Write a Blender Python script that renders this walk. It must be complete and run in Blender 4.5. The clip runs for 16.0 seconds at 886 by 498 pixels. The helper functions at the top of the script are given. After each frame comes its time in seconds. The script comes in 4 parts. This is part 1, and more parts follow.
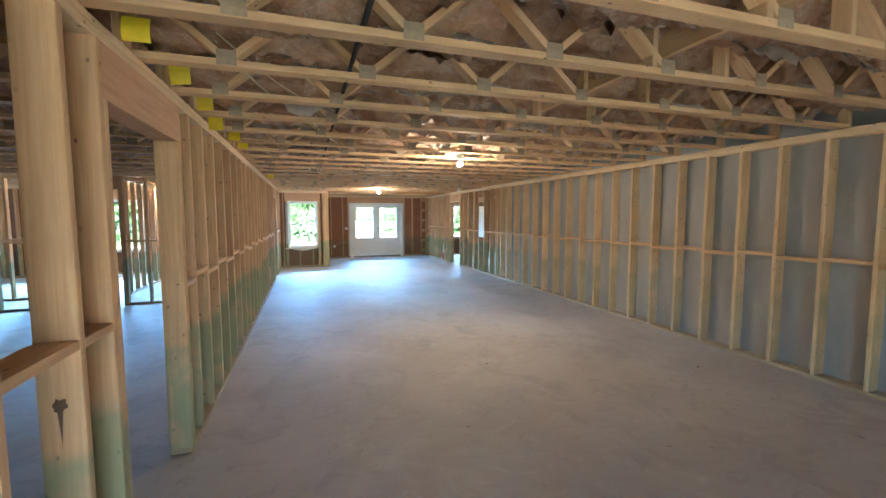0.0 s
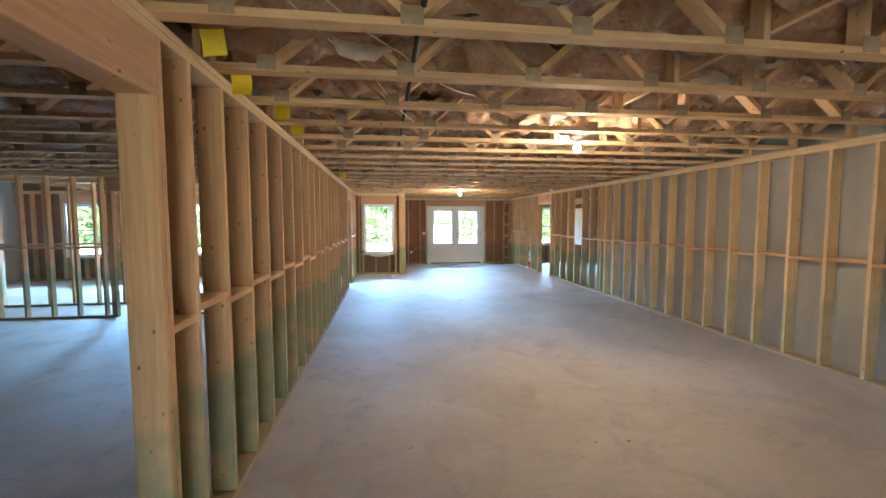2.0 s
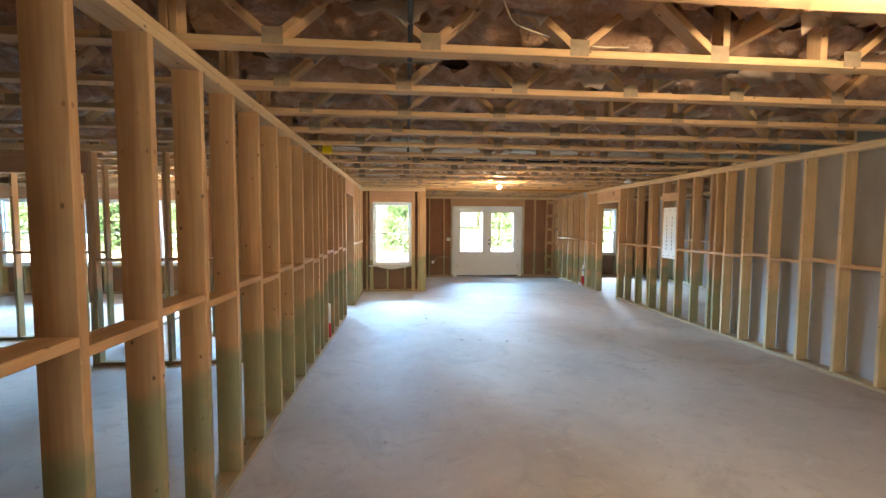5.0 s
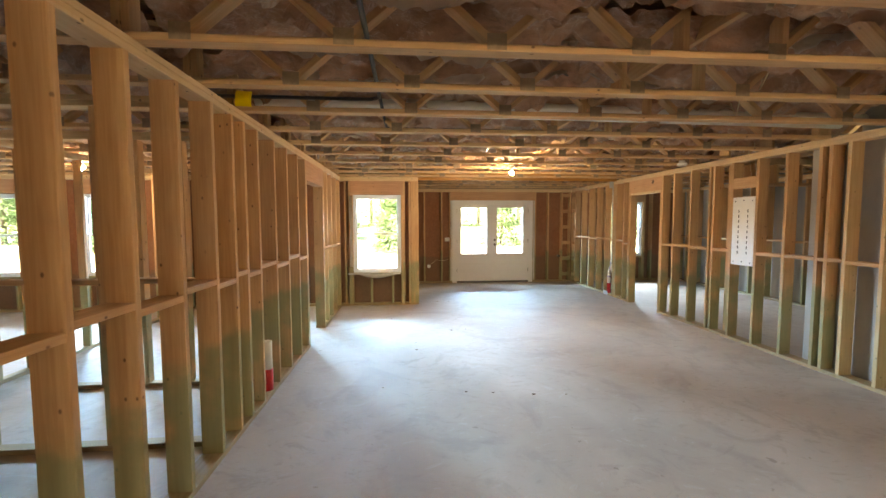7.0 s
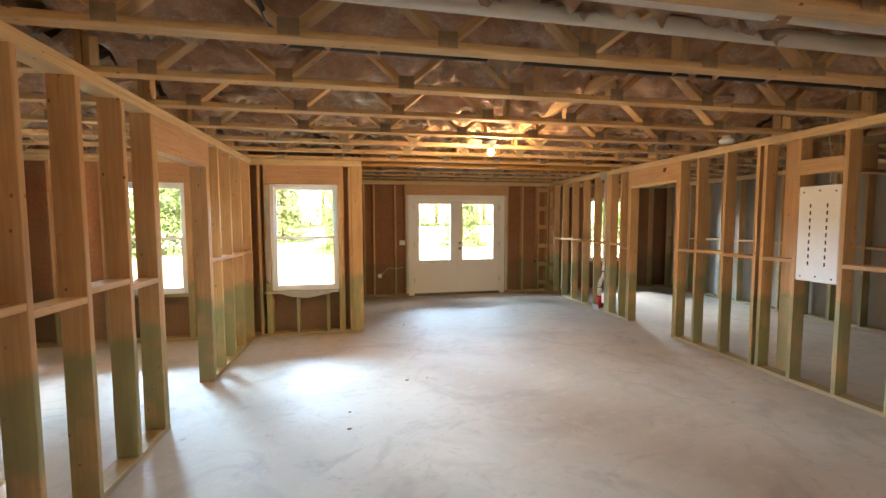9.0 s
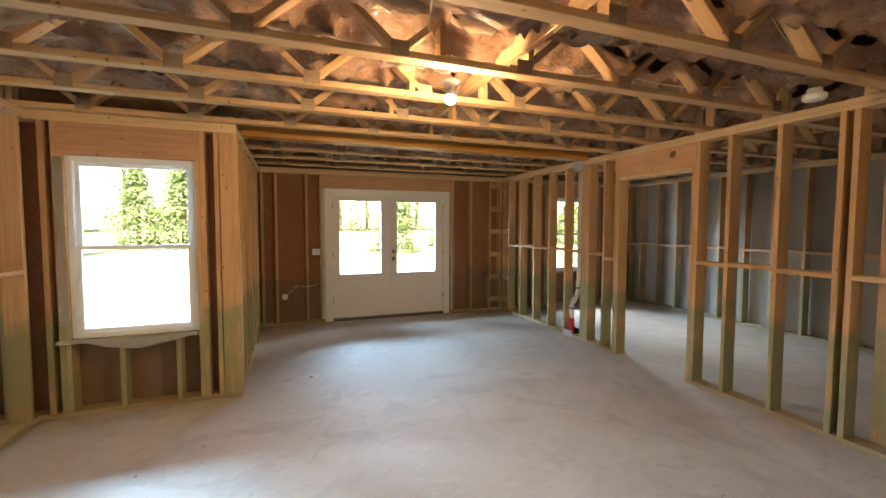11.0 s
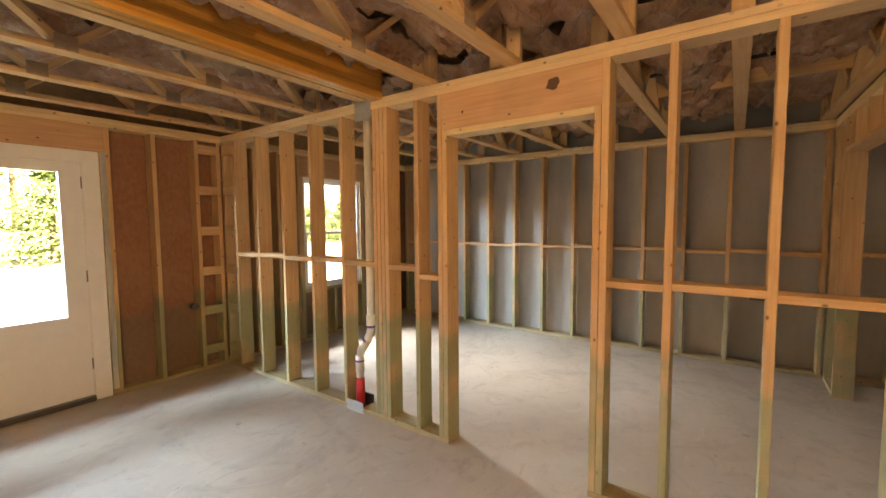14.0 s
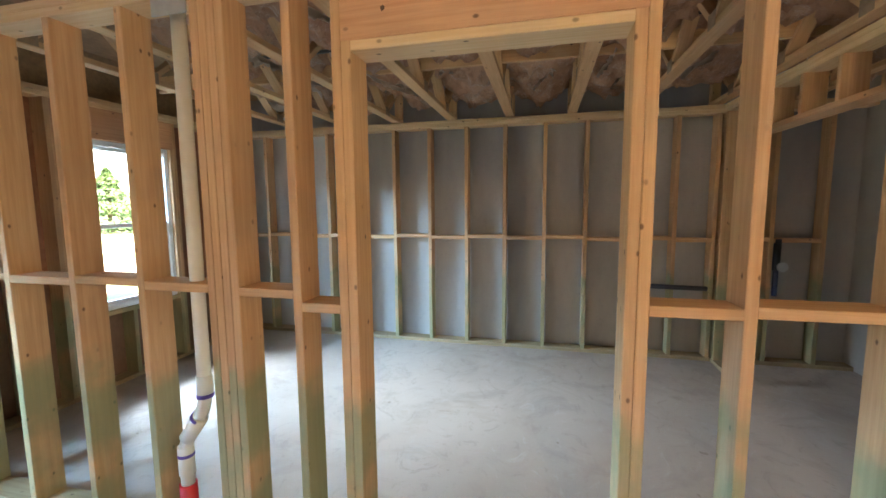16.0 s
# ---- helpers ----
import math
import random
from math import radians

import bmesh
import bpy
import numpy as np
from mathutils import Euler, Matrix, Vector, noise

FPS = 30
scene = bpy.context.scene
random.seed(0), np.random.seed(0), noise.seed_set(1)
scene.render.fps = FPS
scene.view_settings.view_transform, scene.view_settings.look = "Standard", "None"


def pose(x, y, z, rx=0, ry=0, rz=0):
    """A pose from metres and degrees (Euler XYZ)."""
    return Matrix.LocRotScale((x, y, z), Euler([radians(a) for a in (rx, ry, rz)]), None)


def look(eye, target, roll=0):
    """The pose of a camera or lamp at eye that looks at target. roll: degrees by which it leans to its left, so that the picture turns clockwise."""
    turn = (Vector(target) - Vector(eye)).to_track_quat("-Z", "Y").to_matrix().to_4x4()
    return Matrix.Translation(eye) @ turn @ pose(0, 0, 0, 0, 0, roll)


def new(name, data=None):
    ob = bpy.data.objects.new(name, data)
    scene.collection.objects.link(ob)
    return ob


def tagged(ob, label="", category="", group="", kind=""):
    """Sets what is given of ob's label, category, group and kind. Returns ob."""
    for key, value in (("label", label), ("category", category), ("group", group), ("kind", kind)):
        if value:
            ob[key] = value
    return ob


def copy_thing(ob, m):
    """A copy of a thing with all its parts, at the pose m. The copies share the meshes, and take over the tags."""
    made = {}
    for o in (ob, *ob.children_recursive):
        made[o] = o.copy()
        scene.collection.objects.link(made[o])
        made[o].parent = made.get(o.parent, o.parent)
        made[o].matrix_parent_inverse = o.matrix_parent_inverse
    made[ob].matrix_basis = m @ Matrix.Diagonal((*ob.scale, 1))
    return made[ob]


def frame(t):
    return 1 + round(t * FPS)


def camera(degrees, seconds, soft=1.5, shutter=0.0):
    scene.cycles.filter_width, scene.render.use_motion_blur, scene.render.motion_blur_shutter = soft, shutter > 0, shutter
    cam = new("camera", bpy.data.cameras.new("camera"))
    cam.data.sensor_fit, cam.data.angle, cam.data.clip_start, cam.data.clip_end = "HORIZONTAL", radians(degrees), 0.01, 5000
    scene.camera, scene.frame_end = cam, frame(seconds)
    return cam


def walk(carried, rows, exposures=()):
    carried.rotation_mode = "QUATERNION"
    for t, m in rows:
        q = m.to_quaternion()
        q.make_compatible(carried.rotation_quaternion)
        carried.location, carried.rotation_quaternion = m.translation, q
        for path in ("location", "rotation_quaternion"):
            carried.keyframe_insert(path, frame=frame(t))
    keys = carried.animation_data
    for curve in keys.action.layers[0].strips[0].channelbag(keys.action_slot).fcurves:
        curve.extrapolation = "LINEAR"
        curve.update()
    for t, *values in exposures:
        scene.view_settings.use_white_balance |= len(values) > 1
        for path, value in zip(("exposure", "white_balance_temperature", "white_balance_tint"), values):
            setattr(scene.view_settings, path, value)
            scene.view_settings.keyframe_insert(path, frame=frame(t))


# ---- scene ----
cam = camera(94.0, 16.0)
PATH = [
    (0.0, 0.695, 0.575, 1.655, -18.20, -4.61, -0.10),
    (0.5, 0.743, 0.877, 1.658, -14.59, -4.79, -0.42),
    (1.0, 0.773, 1.201, 1.659, -11.26, -4.68, -0.22),
    (1.5, 0.803, 1.552, 1.655, -8.86, -4.46, -0.22),
    (2.0, 0.806, 1.955, 1.649, -7.74, -4.01, -0.15),
    (2.5, 0.794, 2.401, 1.644, -7.05, -3.75, -0.24),
    (3.0, 0.823, 2.860, 1.630, -6.66, -3.74, -0.27),
    (3.5, 0.849, 3.339, 1.625, -6.10, -3.62, -0.14),
    (4.0, 0.879, 3.829, 1.622, -5.46, -3.52, 0.20),
    (4.5, 0.914, 4.313, 1.619, -5.04, -3.47, 0.35),
    (5.0, 0.953, 4.788, 1.615, -4.83, -3.45, 0.29),
    (5.5, 0.996, 5.256, 1.612, -4.76, -3.48, 0.12),
    (6.0, 1.044, 5.719, 1.610, -4.77, -3.55, -0.06),
    (6.5, 1.096, 6.181, 1.609, -4.77, -3.67, -0.16),
    (7.0, 1.157, 6.646, 1.611, -4.91, -3.76, -0.15),
    (7.5, 1.229, 7.128, 1.611, -5.85, -3.71, -0.21),
    (8.0, 1.287, 7.613, 1.609, -7.21, -3.82, -0.20),
    (8.5, 1.343, 8.096, 1.609, -9.06, -3.90, -0.20),
    (9.0, 1.397, 8.587, 1.607, -10.78, -3.84, -0.17),
    (9.5, 1.459, 9.081, 1.602, -12.44, -3.70, -0.12),
    (10.0, 1.541, 9.571, 1.594, -14.36, -3.51, -0.05),
    (10.5, 1.654, 10.048, 1.582, -16.84, -3.32, 0.04),
    (11.0, 1.812, 10.504, 1.567, -20.22, -3.17, 0.12),
    (11.5, 2.013, 10.945, 1.554, -24.70, -3.13, 0.12),
    (12.0, 2.224, 11.399, 1.561, -30.03, -3.18, -0.09),
    (12.5, 2.459, 11.815, 1.572, -35.74, -3.06, -0.11),
    (13.0, 2.753, 12.191, 1.564, -41.98, -3.16, -0.25),
    (13.5, 3.004, 12.543, 1.559, -48.46, -3.75, -0.42),
    (14.0, 3.251, 12.872, 1.557, -54.61, -3.94, -0.41),
    (14.5, 3.508, 13.174, 1.555, -61.47, -4.46, -0.62),
    (15.0, 3.760, 13.403, 1.553, -66.76, -5.08, -0.59),
    (15.5, 3.926, 13.593, 1.561, -72.23, -5.56, -1.42),
    (16.0, 4.094, 13.770, 1.563, -76.33, -6.11, -0.49),
]

def aim(x, y, z, yaw, pitch, roll):
    a, b = radians(yaw), radians(pitch)
    return look((x, y, z), (x - math.sin(a) * math.cos(b), y + math.cos(a) * math.cos(b), z + math.sin(b)), roll)


walk(cam, [(t, aim(*row)) for t, *row in PATH], [(0.0, 4.35, 5050, -1), (3.5, 4.25, 6000, 4), (6.5, 4.15, 7100, 6), (8.5, 4.0, 8500, 12), (11.0, 3.6, 7900, 11), (12.5, 3.95, 7600, 10), (14.0, 4.2, 10300, 19), (16.0, 4.3, 6700, 8)])

# ---- daylight ----
SUN_UP, SUN_FROM = 52.0, 200.0  # degrees above the horizon; compass bearing from +y, clockwise
world = bpy.data.worlds.new("sky")
scene.world = world
world.use_nodes = True
sky = world.node_tree.nodes.new("ShaderNodeTexSky")
sky.sky_type, sky.sun_disc = "NISHITA", False
sky.sun_elevation, sky.sun_rotation = radians(SUN_UP), radians(SUN_FROM)
back = world.node_tree.nodes["Background"]
back.inputs["Strength"].default_value = 0.1
world.node_tree.links.new(sky.outputs["Color"], back.inputs["Color"])
sun = new("sun", bpy.data.lights.new("sun", "SUN"))
sun.data.energy, sun.data.angle, sun.data.color = 4.5, radians(0.5), (1.0, 0.95, 0.87)
sun_way = Vector((math.sin(radians(SUN_FROM)) * math.cos(radians(SUN_UP)), math.cos(radians(SUN_FROM)) * math.cos(radians(SUN_UP)), math.sin(radians(SUN_UP))))
sun.matrix_world = look(sun_way * 60, (0, 0, 0))


def sky_panel(x, y, width, power, out=4.5, up=3.08, tall=0.9, color=(0.34, 0.62, 1.0)):
    """Added area lamp in place of sky light through one garden-side opening, hung outside above its head."""
    lamp = new("sky_light", bpy.data.lights.new("sky_light", "AREA"))
    lamp.data.shape, lamp.data.size, lamp.data.size_y = "RECTANGLE", width, tall
    lamp.data.energy, lamp.data.color = power, color
    lamp.matrix_world = look((x, y + out, up), (x, y - 8.0, 0.9))


for x, y, width, power in ((0.585, 14.66, 1.8, 65.0), (3.4, 17.4, 3.6, 140.0), (-1.4, 14.66, 1.6, 180.0), (-4.85, 14.66, 2.6, 330.0), (-7.1, 14.66, 1.6, 180.0)):
    sky_panel(x, y, width, power)
sky_panel(7.04, 17.4, 1.0, 48.0, 1.6, 2.62, 0.5, (0.58, 0.76, 1.0))


# ---- materials ----
class Nodes:
    """A short hand for node trees."""

    def __init__(self, name):
        self.mat = bpy.data.materials.new(name)
        self.mat.use_nodes = True
        self.tree = self.mat.node_tree
        self.bsdf = self.tree.nodes["Principled BSDF"]

    def node(self, kind, **inputs):
        n = self.tree.nodes.new("ShaderNode" + kind)
        for key, value in inputs.items():
            self.feed(n.inputs[key.replace("_", " ")], value)
        return n

    def feed(self, socket, value):
        if isinstance(value, bpy.types.NodeSocket):
            self.tree.links.new(value, socket)
        else:
            socket.default_value = value

    def math(self, op, a, b=0.0, clamp=False):
        n = self.node("Math")
        n.operation, n.use_clamp = op, clamp
        self.feed(n.inputs[0], a)
        self.feed(n.inputs[1], b)
        return n.outputs[0]

    def scaled(self, vector, scale, shift=None):
        n = self.node("VectorMath")
        n.operation = "MULTIPLY_ADD"
        self.feed(n.inputs[0], vector)
        n.inputs[1].default_value = scale
        if shift is not None:
            self.feed(n.inputs[2], shift)
        return n.outputs[0]

    def noise(self, vector, scale, detail=4.0, rough=0.55, distort=0.0):
        n = self.node("TexNoise", Vector=vector, Scale=scale, Detail=detail, Roughness=rough, Distortion=distort)
        return n.outputs["Fac"]

    def span(self, value, lo, hi):
        n = self.node("MapRange", Value=value)
        n.inputs["From Min"].default_value, n.inputs["From Max"].default_value = lo, hi
        n.interpolation_type = "SMOOTHSTEP"
        return n.outputs["Result"]

    def mix(self, fac, a, b, blend="MIX"):
        n = self.node("Mix")
        n.data_type, n.blend_type = "RGBA", blend
        self.feed(n.inputs[0], fac)
        for socket, value in ((n.inputs[6], a), (n.inputs[7], b)):
            self.feed(socket, value if isinstance(value, bpy.types.NodeSocket) else (*value, 1.0))
        return n.outputs[2]

    def ends(self, color, rough, height=None, strength=0.2, distance=0.004, metal=0.0):
        self.feed(self.bsdf.inputs["Base Color"], color if isinstance(color, bpy.types.NodeSocket) else (*color, 1.0))
        self.feed(self.bsdf.inputs["Roughness"], rough)
        self.feed(self.bsdf.inputs["Metallic"], metal)
        if height is not None:
            bump = self.node("Bump", Height=height, Strength=strength, Distance=distance)
            self.tree.links.new(bump.outputs["Normal"], self.bsdf.inputs["Normal"])
        return self.mat

    @property
    def object(self):
        return self.node("TexCoord").outputs["Object"]

    @property
    def place(self):
        return self.node("NewGeometry").outputs["Position"]

    @property
    def chance(self):
        return self.node("ObjectInfo").outputs["Random"]


def lumber(name, pale, deep, treated=True, spread=0.35, knots=True, dye=0.68):
    """Sawn softwood with its grain along the board's own x, some knots, and a green borate tint near the slab."""
    n = Nodes(name)
    r = n.chance
    jump = n.node("CombineXYZ", X=n.math("MULTIPLY", r, 37.0), Y=n.math("MULTIPLY", r, 91.0), Z=n.math("MULTIPLY", r, 53.0)).outputs[0]
    at = n.scaled(n.object, (1, 1, 1), jump)
    grain = n.noise(n.scaled(at, (1.1, 26, 26)), 2.2, 5.0, 0.6, 0.4)
    broad = n.noise(n.scaled(at, (1.2, 1.0, 1.0)), 2.0, 3.0)
    color = n.mix(n.span(grain, 0.18, 0.85), pale, deep)
    tint = n.mix(r, (1.08, 0.98, 0.82), (0.9, 0.78, 0.7))
    color = n.mix(spread * 2.0 if spread < 0.5 else 1.0, color, tint, "MULTIPLY")
    color = n.mix(n.math("MULTIPLY", n.span(broad, 0.45, 0.8), 0.28), color, tuple(c * 0.62 for c in deep))
    if knots:
        along = n.node("SeparateXYZ", Vector=at).outputs
        flat = n.node("CombineXYZ", X=n.math("MULTIPLY", along[0], 6.0), Y=n.math("MULTIPLY", n.math("ADD", along[1], along[2]), 9.0)).outputs[0]
        spot = n.node("TexVoronoi", Vector=flat, Scale=1.0)
        spot.voronoi_dimensions = "2D"
        ring = n.math("SUBTRACT", 1.0, n.span(n.math("ADD", spot.outputs["Distance"], n.math("MULTIPLY", grain, 0.05)), 0.05, 0.11))
        some = n.node("SeparateColor", Color=spot.outputs["Color"]).outputs[0]
        ring = n.math("MULTIPLY", ring, n.span(some, 0.55, 0.9))
        color = n.mix(n.math("MULTIPLY", ring, 0.8), color, (0.09, 0.04, 0.02))
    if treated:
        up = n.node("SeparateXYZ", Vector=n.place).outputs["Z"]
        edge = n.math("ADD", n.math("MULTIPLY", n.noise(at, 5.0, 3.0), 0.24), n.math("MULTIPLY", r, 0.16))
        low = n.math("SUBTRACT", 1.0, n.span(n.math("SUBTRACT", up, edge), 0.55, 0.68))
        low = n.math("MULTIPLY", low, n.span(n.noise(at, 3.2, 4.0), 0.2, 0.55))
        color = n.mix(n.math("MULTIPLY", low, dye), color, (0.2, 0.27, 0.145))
    return n.ends(color, 0.72, grain, 0.25, 0.002)


WOOD = lumber("stud_lumber", (0.66, 0.455, 0.27), (0.51, 0.31, 0.16))
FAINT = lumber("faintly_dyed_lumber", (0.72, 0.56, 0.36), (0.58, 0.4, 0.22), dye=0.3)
PLATE = lumber("plate_lumber", (0.76, 0.62, 0.41), (0.64, 0.46, 0.26))
SILL = lumber("treated_sill_lumber", (0.42, 0.36, 0.22), (0.3, 0.23, 0.13), treated=False)
TRUSS = lumber("truss_lumber", (0.7, 0.5, 0.3), (0.56, 0.36, 0.19), treated=False)
HEADER = lumber("header_lumber", (0.64, 0.41, 0.26), (0.5, 0.28, 0.16), treated=False)


def lvl():
    n = Nodes("laminated_veneer")
    at = n.object
    layers = n.noise(n.scaled(at, (0.6, 9, 60)), 2.0, 4.0)
    color = n.mix(n.span(layers, 0.3, 0.7), (0.6, 0.3, 0.075), (0.42, 0.18, 0.035))
    return n.ends(color, 0.42, layers, 0.1, 0.002)


LVL = lvl()


def concrete_floor():
    n = Nodes("slab_concrete")
    at = n.place
    big = n.noise(at, 0.5, 4.0, 0.6, 0.5)
    swirl = n.noise(n.scaled(at, (1.0, 0.8, 1.0)), 1.3, 7.0, 0.66, 1.8)
    trowel = n.noise(n.scaled(at, (0.7, 1.0, 1.0)), 3.4, 6.0, 0.7, 3.2)
    fine = n.noise(at, 38.0, 5.0, 0.7)
    color = n.mix(n.span(big, 0.35, 0.68), (0.395, 0.33, 0.27), (0.49, 0.425, 0.355))
    color = n.mix(n.math("MULTIPLY", n.span(swirl, 0.5, 0.66), 0.45), color, (0.31, 0.26, 0.22))
    color = n.mix(n.math("MULTIPLY", n.span(trowel, 0.55, 0.66), 0.35), color, (0.3, 0.245, 0.205))
    color = n.mix(n.math("MULTIPLY", n.math("SUBTRACT", 1.0, n.span(trowel, 0.32, 0.43)), 0.35), color, (0.5, 0.465, 0.42))
    color = n.mix(n.math("MULTIPLY", n.span(fine, 0.55, 0.8), 0.25), color, (0.25, 0.21, 0.18))
    dust = n.math("MULTIPLY", n.span(n.noise(at, 0.9, 5.0, 0.6, 1.5), 0.58, 0.72), 0.4)
    color = n.mix(dust, color, (0.35, 0.265, 0.2))
    speck = n.span(n.noise(at, 11.0, 2.0, 0.4), 0.74, 0.78)
    color = n.mix(n.math("MULTIPLY", speck, 0.5), color, (0.17, 0.13, 0.1))
    rough = n.math("ADD", 0.5, n.math("MULTIPLY", trowel, 0.3))
    n.feed(n.bsdf.inputs["Specular IOR Level"], 0.35)
    return n.ends(color, rough, n.math("ADD", n.math("MULTIPLY", swirl, 0.7), n.math("MULTIPLY", fine, 0.15)), 0.25, 0.006)


SLAB = concrete_floor()


def poured_concrete():
    n = Nodes("poured_concrete")
    at = n.place
    big = n.noise(n.scaled(at, (1.2, 1.2, 0.35)), 1.6, 5.0, 0.6)
    fine = n.noise(at, 26.0, 5.0, 0.65)
    color = n.mix(n.span(big, 0.3, 0.7), (0.33, 0.31, 0.287), (0.43, 0.405, 0.372))
    color = n.mix(n.math("MULTIPLY", n.span(fine, 0.5, 0.8), 0.35), color, (0.27, 0.26, 0.25))
    return n.ends(color, 0.85, fine, 0.3, 0.004)


CONCRETE = poured_concrete()


def sheathing():
    n = Nodes("brown_sheathing")
    at = n.place
    flakes = n.noise(n.scaled(at, (1, 1, 0.6)), 30.0, 4.0, 0.7)
    big = n.noise(at, 1.8, 4.0)
    color = n.mix(n.span(flakes, 0.3, 0.7), (0.33, 0.15, 0.08), (0.26, 0.11, 0.055))
    color = n.mix(n.math("MULTIPLY", n.span(big, 0.45, 0.75), 0.4), color, (0.36, 0.19, 0.105))
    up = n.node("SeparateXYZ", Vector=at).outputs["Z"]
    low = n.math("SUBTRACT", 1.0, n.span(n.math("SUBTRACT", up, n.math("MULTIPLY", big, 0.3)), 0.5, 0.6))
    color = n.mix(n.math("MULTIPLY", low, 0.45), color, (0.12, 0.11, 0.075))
    return n.ends(color, 0.8, flakes, 0.3, 0.003)


SHEATH = sheathing()


def batt():
    """Brown kraft-faced insulation with a glossy, wrinkled skin."""
    n = Nodes("insulation_facing")
    at = n.place
    big = n.noise(at, 2.6, 5.0, 0.6, 0.6)
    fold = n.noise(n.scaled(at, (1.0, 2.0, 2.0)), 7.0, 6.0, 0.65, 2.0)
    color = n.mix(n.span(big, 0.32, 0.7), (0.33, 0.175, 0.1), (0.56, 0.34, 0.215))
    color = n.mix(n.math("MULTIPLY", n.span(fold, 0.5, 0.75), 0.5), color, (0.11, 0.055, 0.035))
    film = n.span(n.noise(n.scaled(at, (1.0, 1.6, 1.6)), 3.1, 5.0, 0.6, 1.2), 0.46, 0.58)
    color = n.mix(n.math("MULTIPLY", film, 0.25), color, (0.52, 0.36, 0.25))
    # pale lines that paint highlights along the skin's wrinkles
    glint = n.math("ABSOLUTE", n.math("SUBTRACT", n.noise(n.scaled(at, (1.0, 1.5, 1.5)), 5.0, 4.0, 0.6, 2.6), 0.5))
    glint = n.math("MULTIPLY", n.math("SUBTRACT", 1.0, n.span(glint, 0.0, 0.035)), n.math("ADD", 0.08, n.math("MULTIPLY", film, 0.75)))
    color = n.mix(n.math("MULTIPLY", glint, 0.4), color, (0.78, 0.66, 0.55))
    n.feed(n.bsdf.inputs["Coat Weight"], n.math("MULTIPLY", film, 0.5))
    n.feed(n.bsdf.inputs["Coat Roughness"], 0.18)
    rough = n.math("SUBTRACT", 0.75, n.math("MULTIPLY", film, 0.4))
    return n.ends(color, rough, fold, 0.8, 0.03)


BATT = batt()


def plain(name, color, rough, metal=0.0, scale=14.0, vary=0.12, bump=0.08):
    n = Nodes(name)
    at = n.object
    a, b = n.noise(at, scale, 5.0, 0.6), n.noise(at, scale * 0.12, 3.0)
    both = n.math("ADD", n.math("MULTIPLY", a, 0.5), n.math("MULTIPLY", b, 0.5))
    shade = n.mix(n.span(both, 0.3, 0.7), tuple(c * (1 - vary) for c in color), tuple(min(1, c * (1 + vary)) for c in color))
    return n.ends(shade, n.math("ADD", rough - 0.06, n.math("MULTIPLY", a, 0.12)), a, bump, 0.002, metal)


WHITE = plain("white_paint", (0.8, 0.79, 0.77), 0.42, vary=0.03)
VINYL = plain("white_vinyl", (0.82, 0.84, 0.86), 0.35, vary=0.02)
PVC = plain("white_pvc", (0.78, 0.76, 0.7), 0.35, vary=0.04)
RED = plain("red_pipe_tape", (0.55, 0.02, 0.025), 0.45, vary=0.15)
PURPLE = plain("purple_primer", (0.12, 0.08, 0.38), 0.5)
GALV = plain("galvanised_steel", (0.5, 0.51, 0.51), 0.5, 0.55, 30.0)
NAIL = plain("dull_nail_plate", (0.34, 0.25, 0.165), 0.75, 0.1, 30.0, 0.25)
BLACK = plain("black_pipe", (0.03, 0.03, 0.035), 0.4)
BRASS = plain("dark_hardware", (0.16, 0.14, 0.12), 0.35, 0.9)
YELLOW = plain("yellow_tag", (0.85, 0.68, 0.01), 0.5)
WRAP = plain("white_house_wrap", (0.7, 0.68, 0.64), 0.5, vary=0.08, bump=0.3)
DARK = plain("dark_slot", (0.02, 0.02, 0.02), 0.8)
WIRE = plain("cream_cable", (0.7, 0.62, 0.42), 0.5)
BLUE = plain("blue_valve", (0.025, 0.04, 0.1), 0.4)
CHIP = plain("wood_chip", (0.12, 0.07, 0.04), 0.8)
FILM = plain("torn_facing", (0.6, 0.49, 0.4), 0.32, scale=9.0, vary=0.2, bump=0.4)
OSB = plain("subfloor_board", (0.34, 0.22, 0.12), 0.85, scale=22.0, vary=0.3)
SIDING = plain("house_siding", (0.55, 0.53, 0.5), 0.7)


def glass():
    n = Nodes("window_glass")
    clear, gloss = n.node("BsdfTransparent"), n.node("BsdfGlossy", Roughness=0.02)
    fresnel = n.node("Fresnel", IOR=1.45)
    both = n.node("MixShader", Fac=n.math("MULTIPLY", fresnel.outputs[0], 0.8))
    n.tree.links.new(clear.outputs[0], both.inputs[1])
    n.tree.links.new(gloss.outputs[0], both.inputs[2])
    n.tree.links.new(both.outputs[0], n.tree.nodes["Material Output"].inputs["Surface"])
    return n.mat


GLASS = glass()


def bulb_glow():
    n = Nodes("lit_bulb")
    n.feed(n.bsdf.inputs["Emission Color"], (1.0, 0.74, 0.47, 1.0))
    n.feed(n.bsdf.inputs["Emission Strength"], 200.0)
    return n.ends((0.9, 0.85, 0.75), 0.4)


GLOW = bulb_glow()


def outdoor_ground():
    n = Nodes("lawn_and_clay")
    at = n.place
    patch = n.noise(at, 0.22, 5.0, 0.6)
    fine = n.noise(at, 9.0, 5.0, 0.7)
    grass = n.mix(fine, (0.12, 0.17, 0.06), (0.2, 0.25, 0.1))
    clay = n.mix(fine, (0.4, 0.35, 0.27), (0.5, 0.44, 0.35))
    return n.ends(n.mix(n.span(patch, 0.42, 0.6), clay, grass), 0.95, fine, 0.5, 0.03)


GROUND = outdoor_ground()


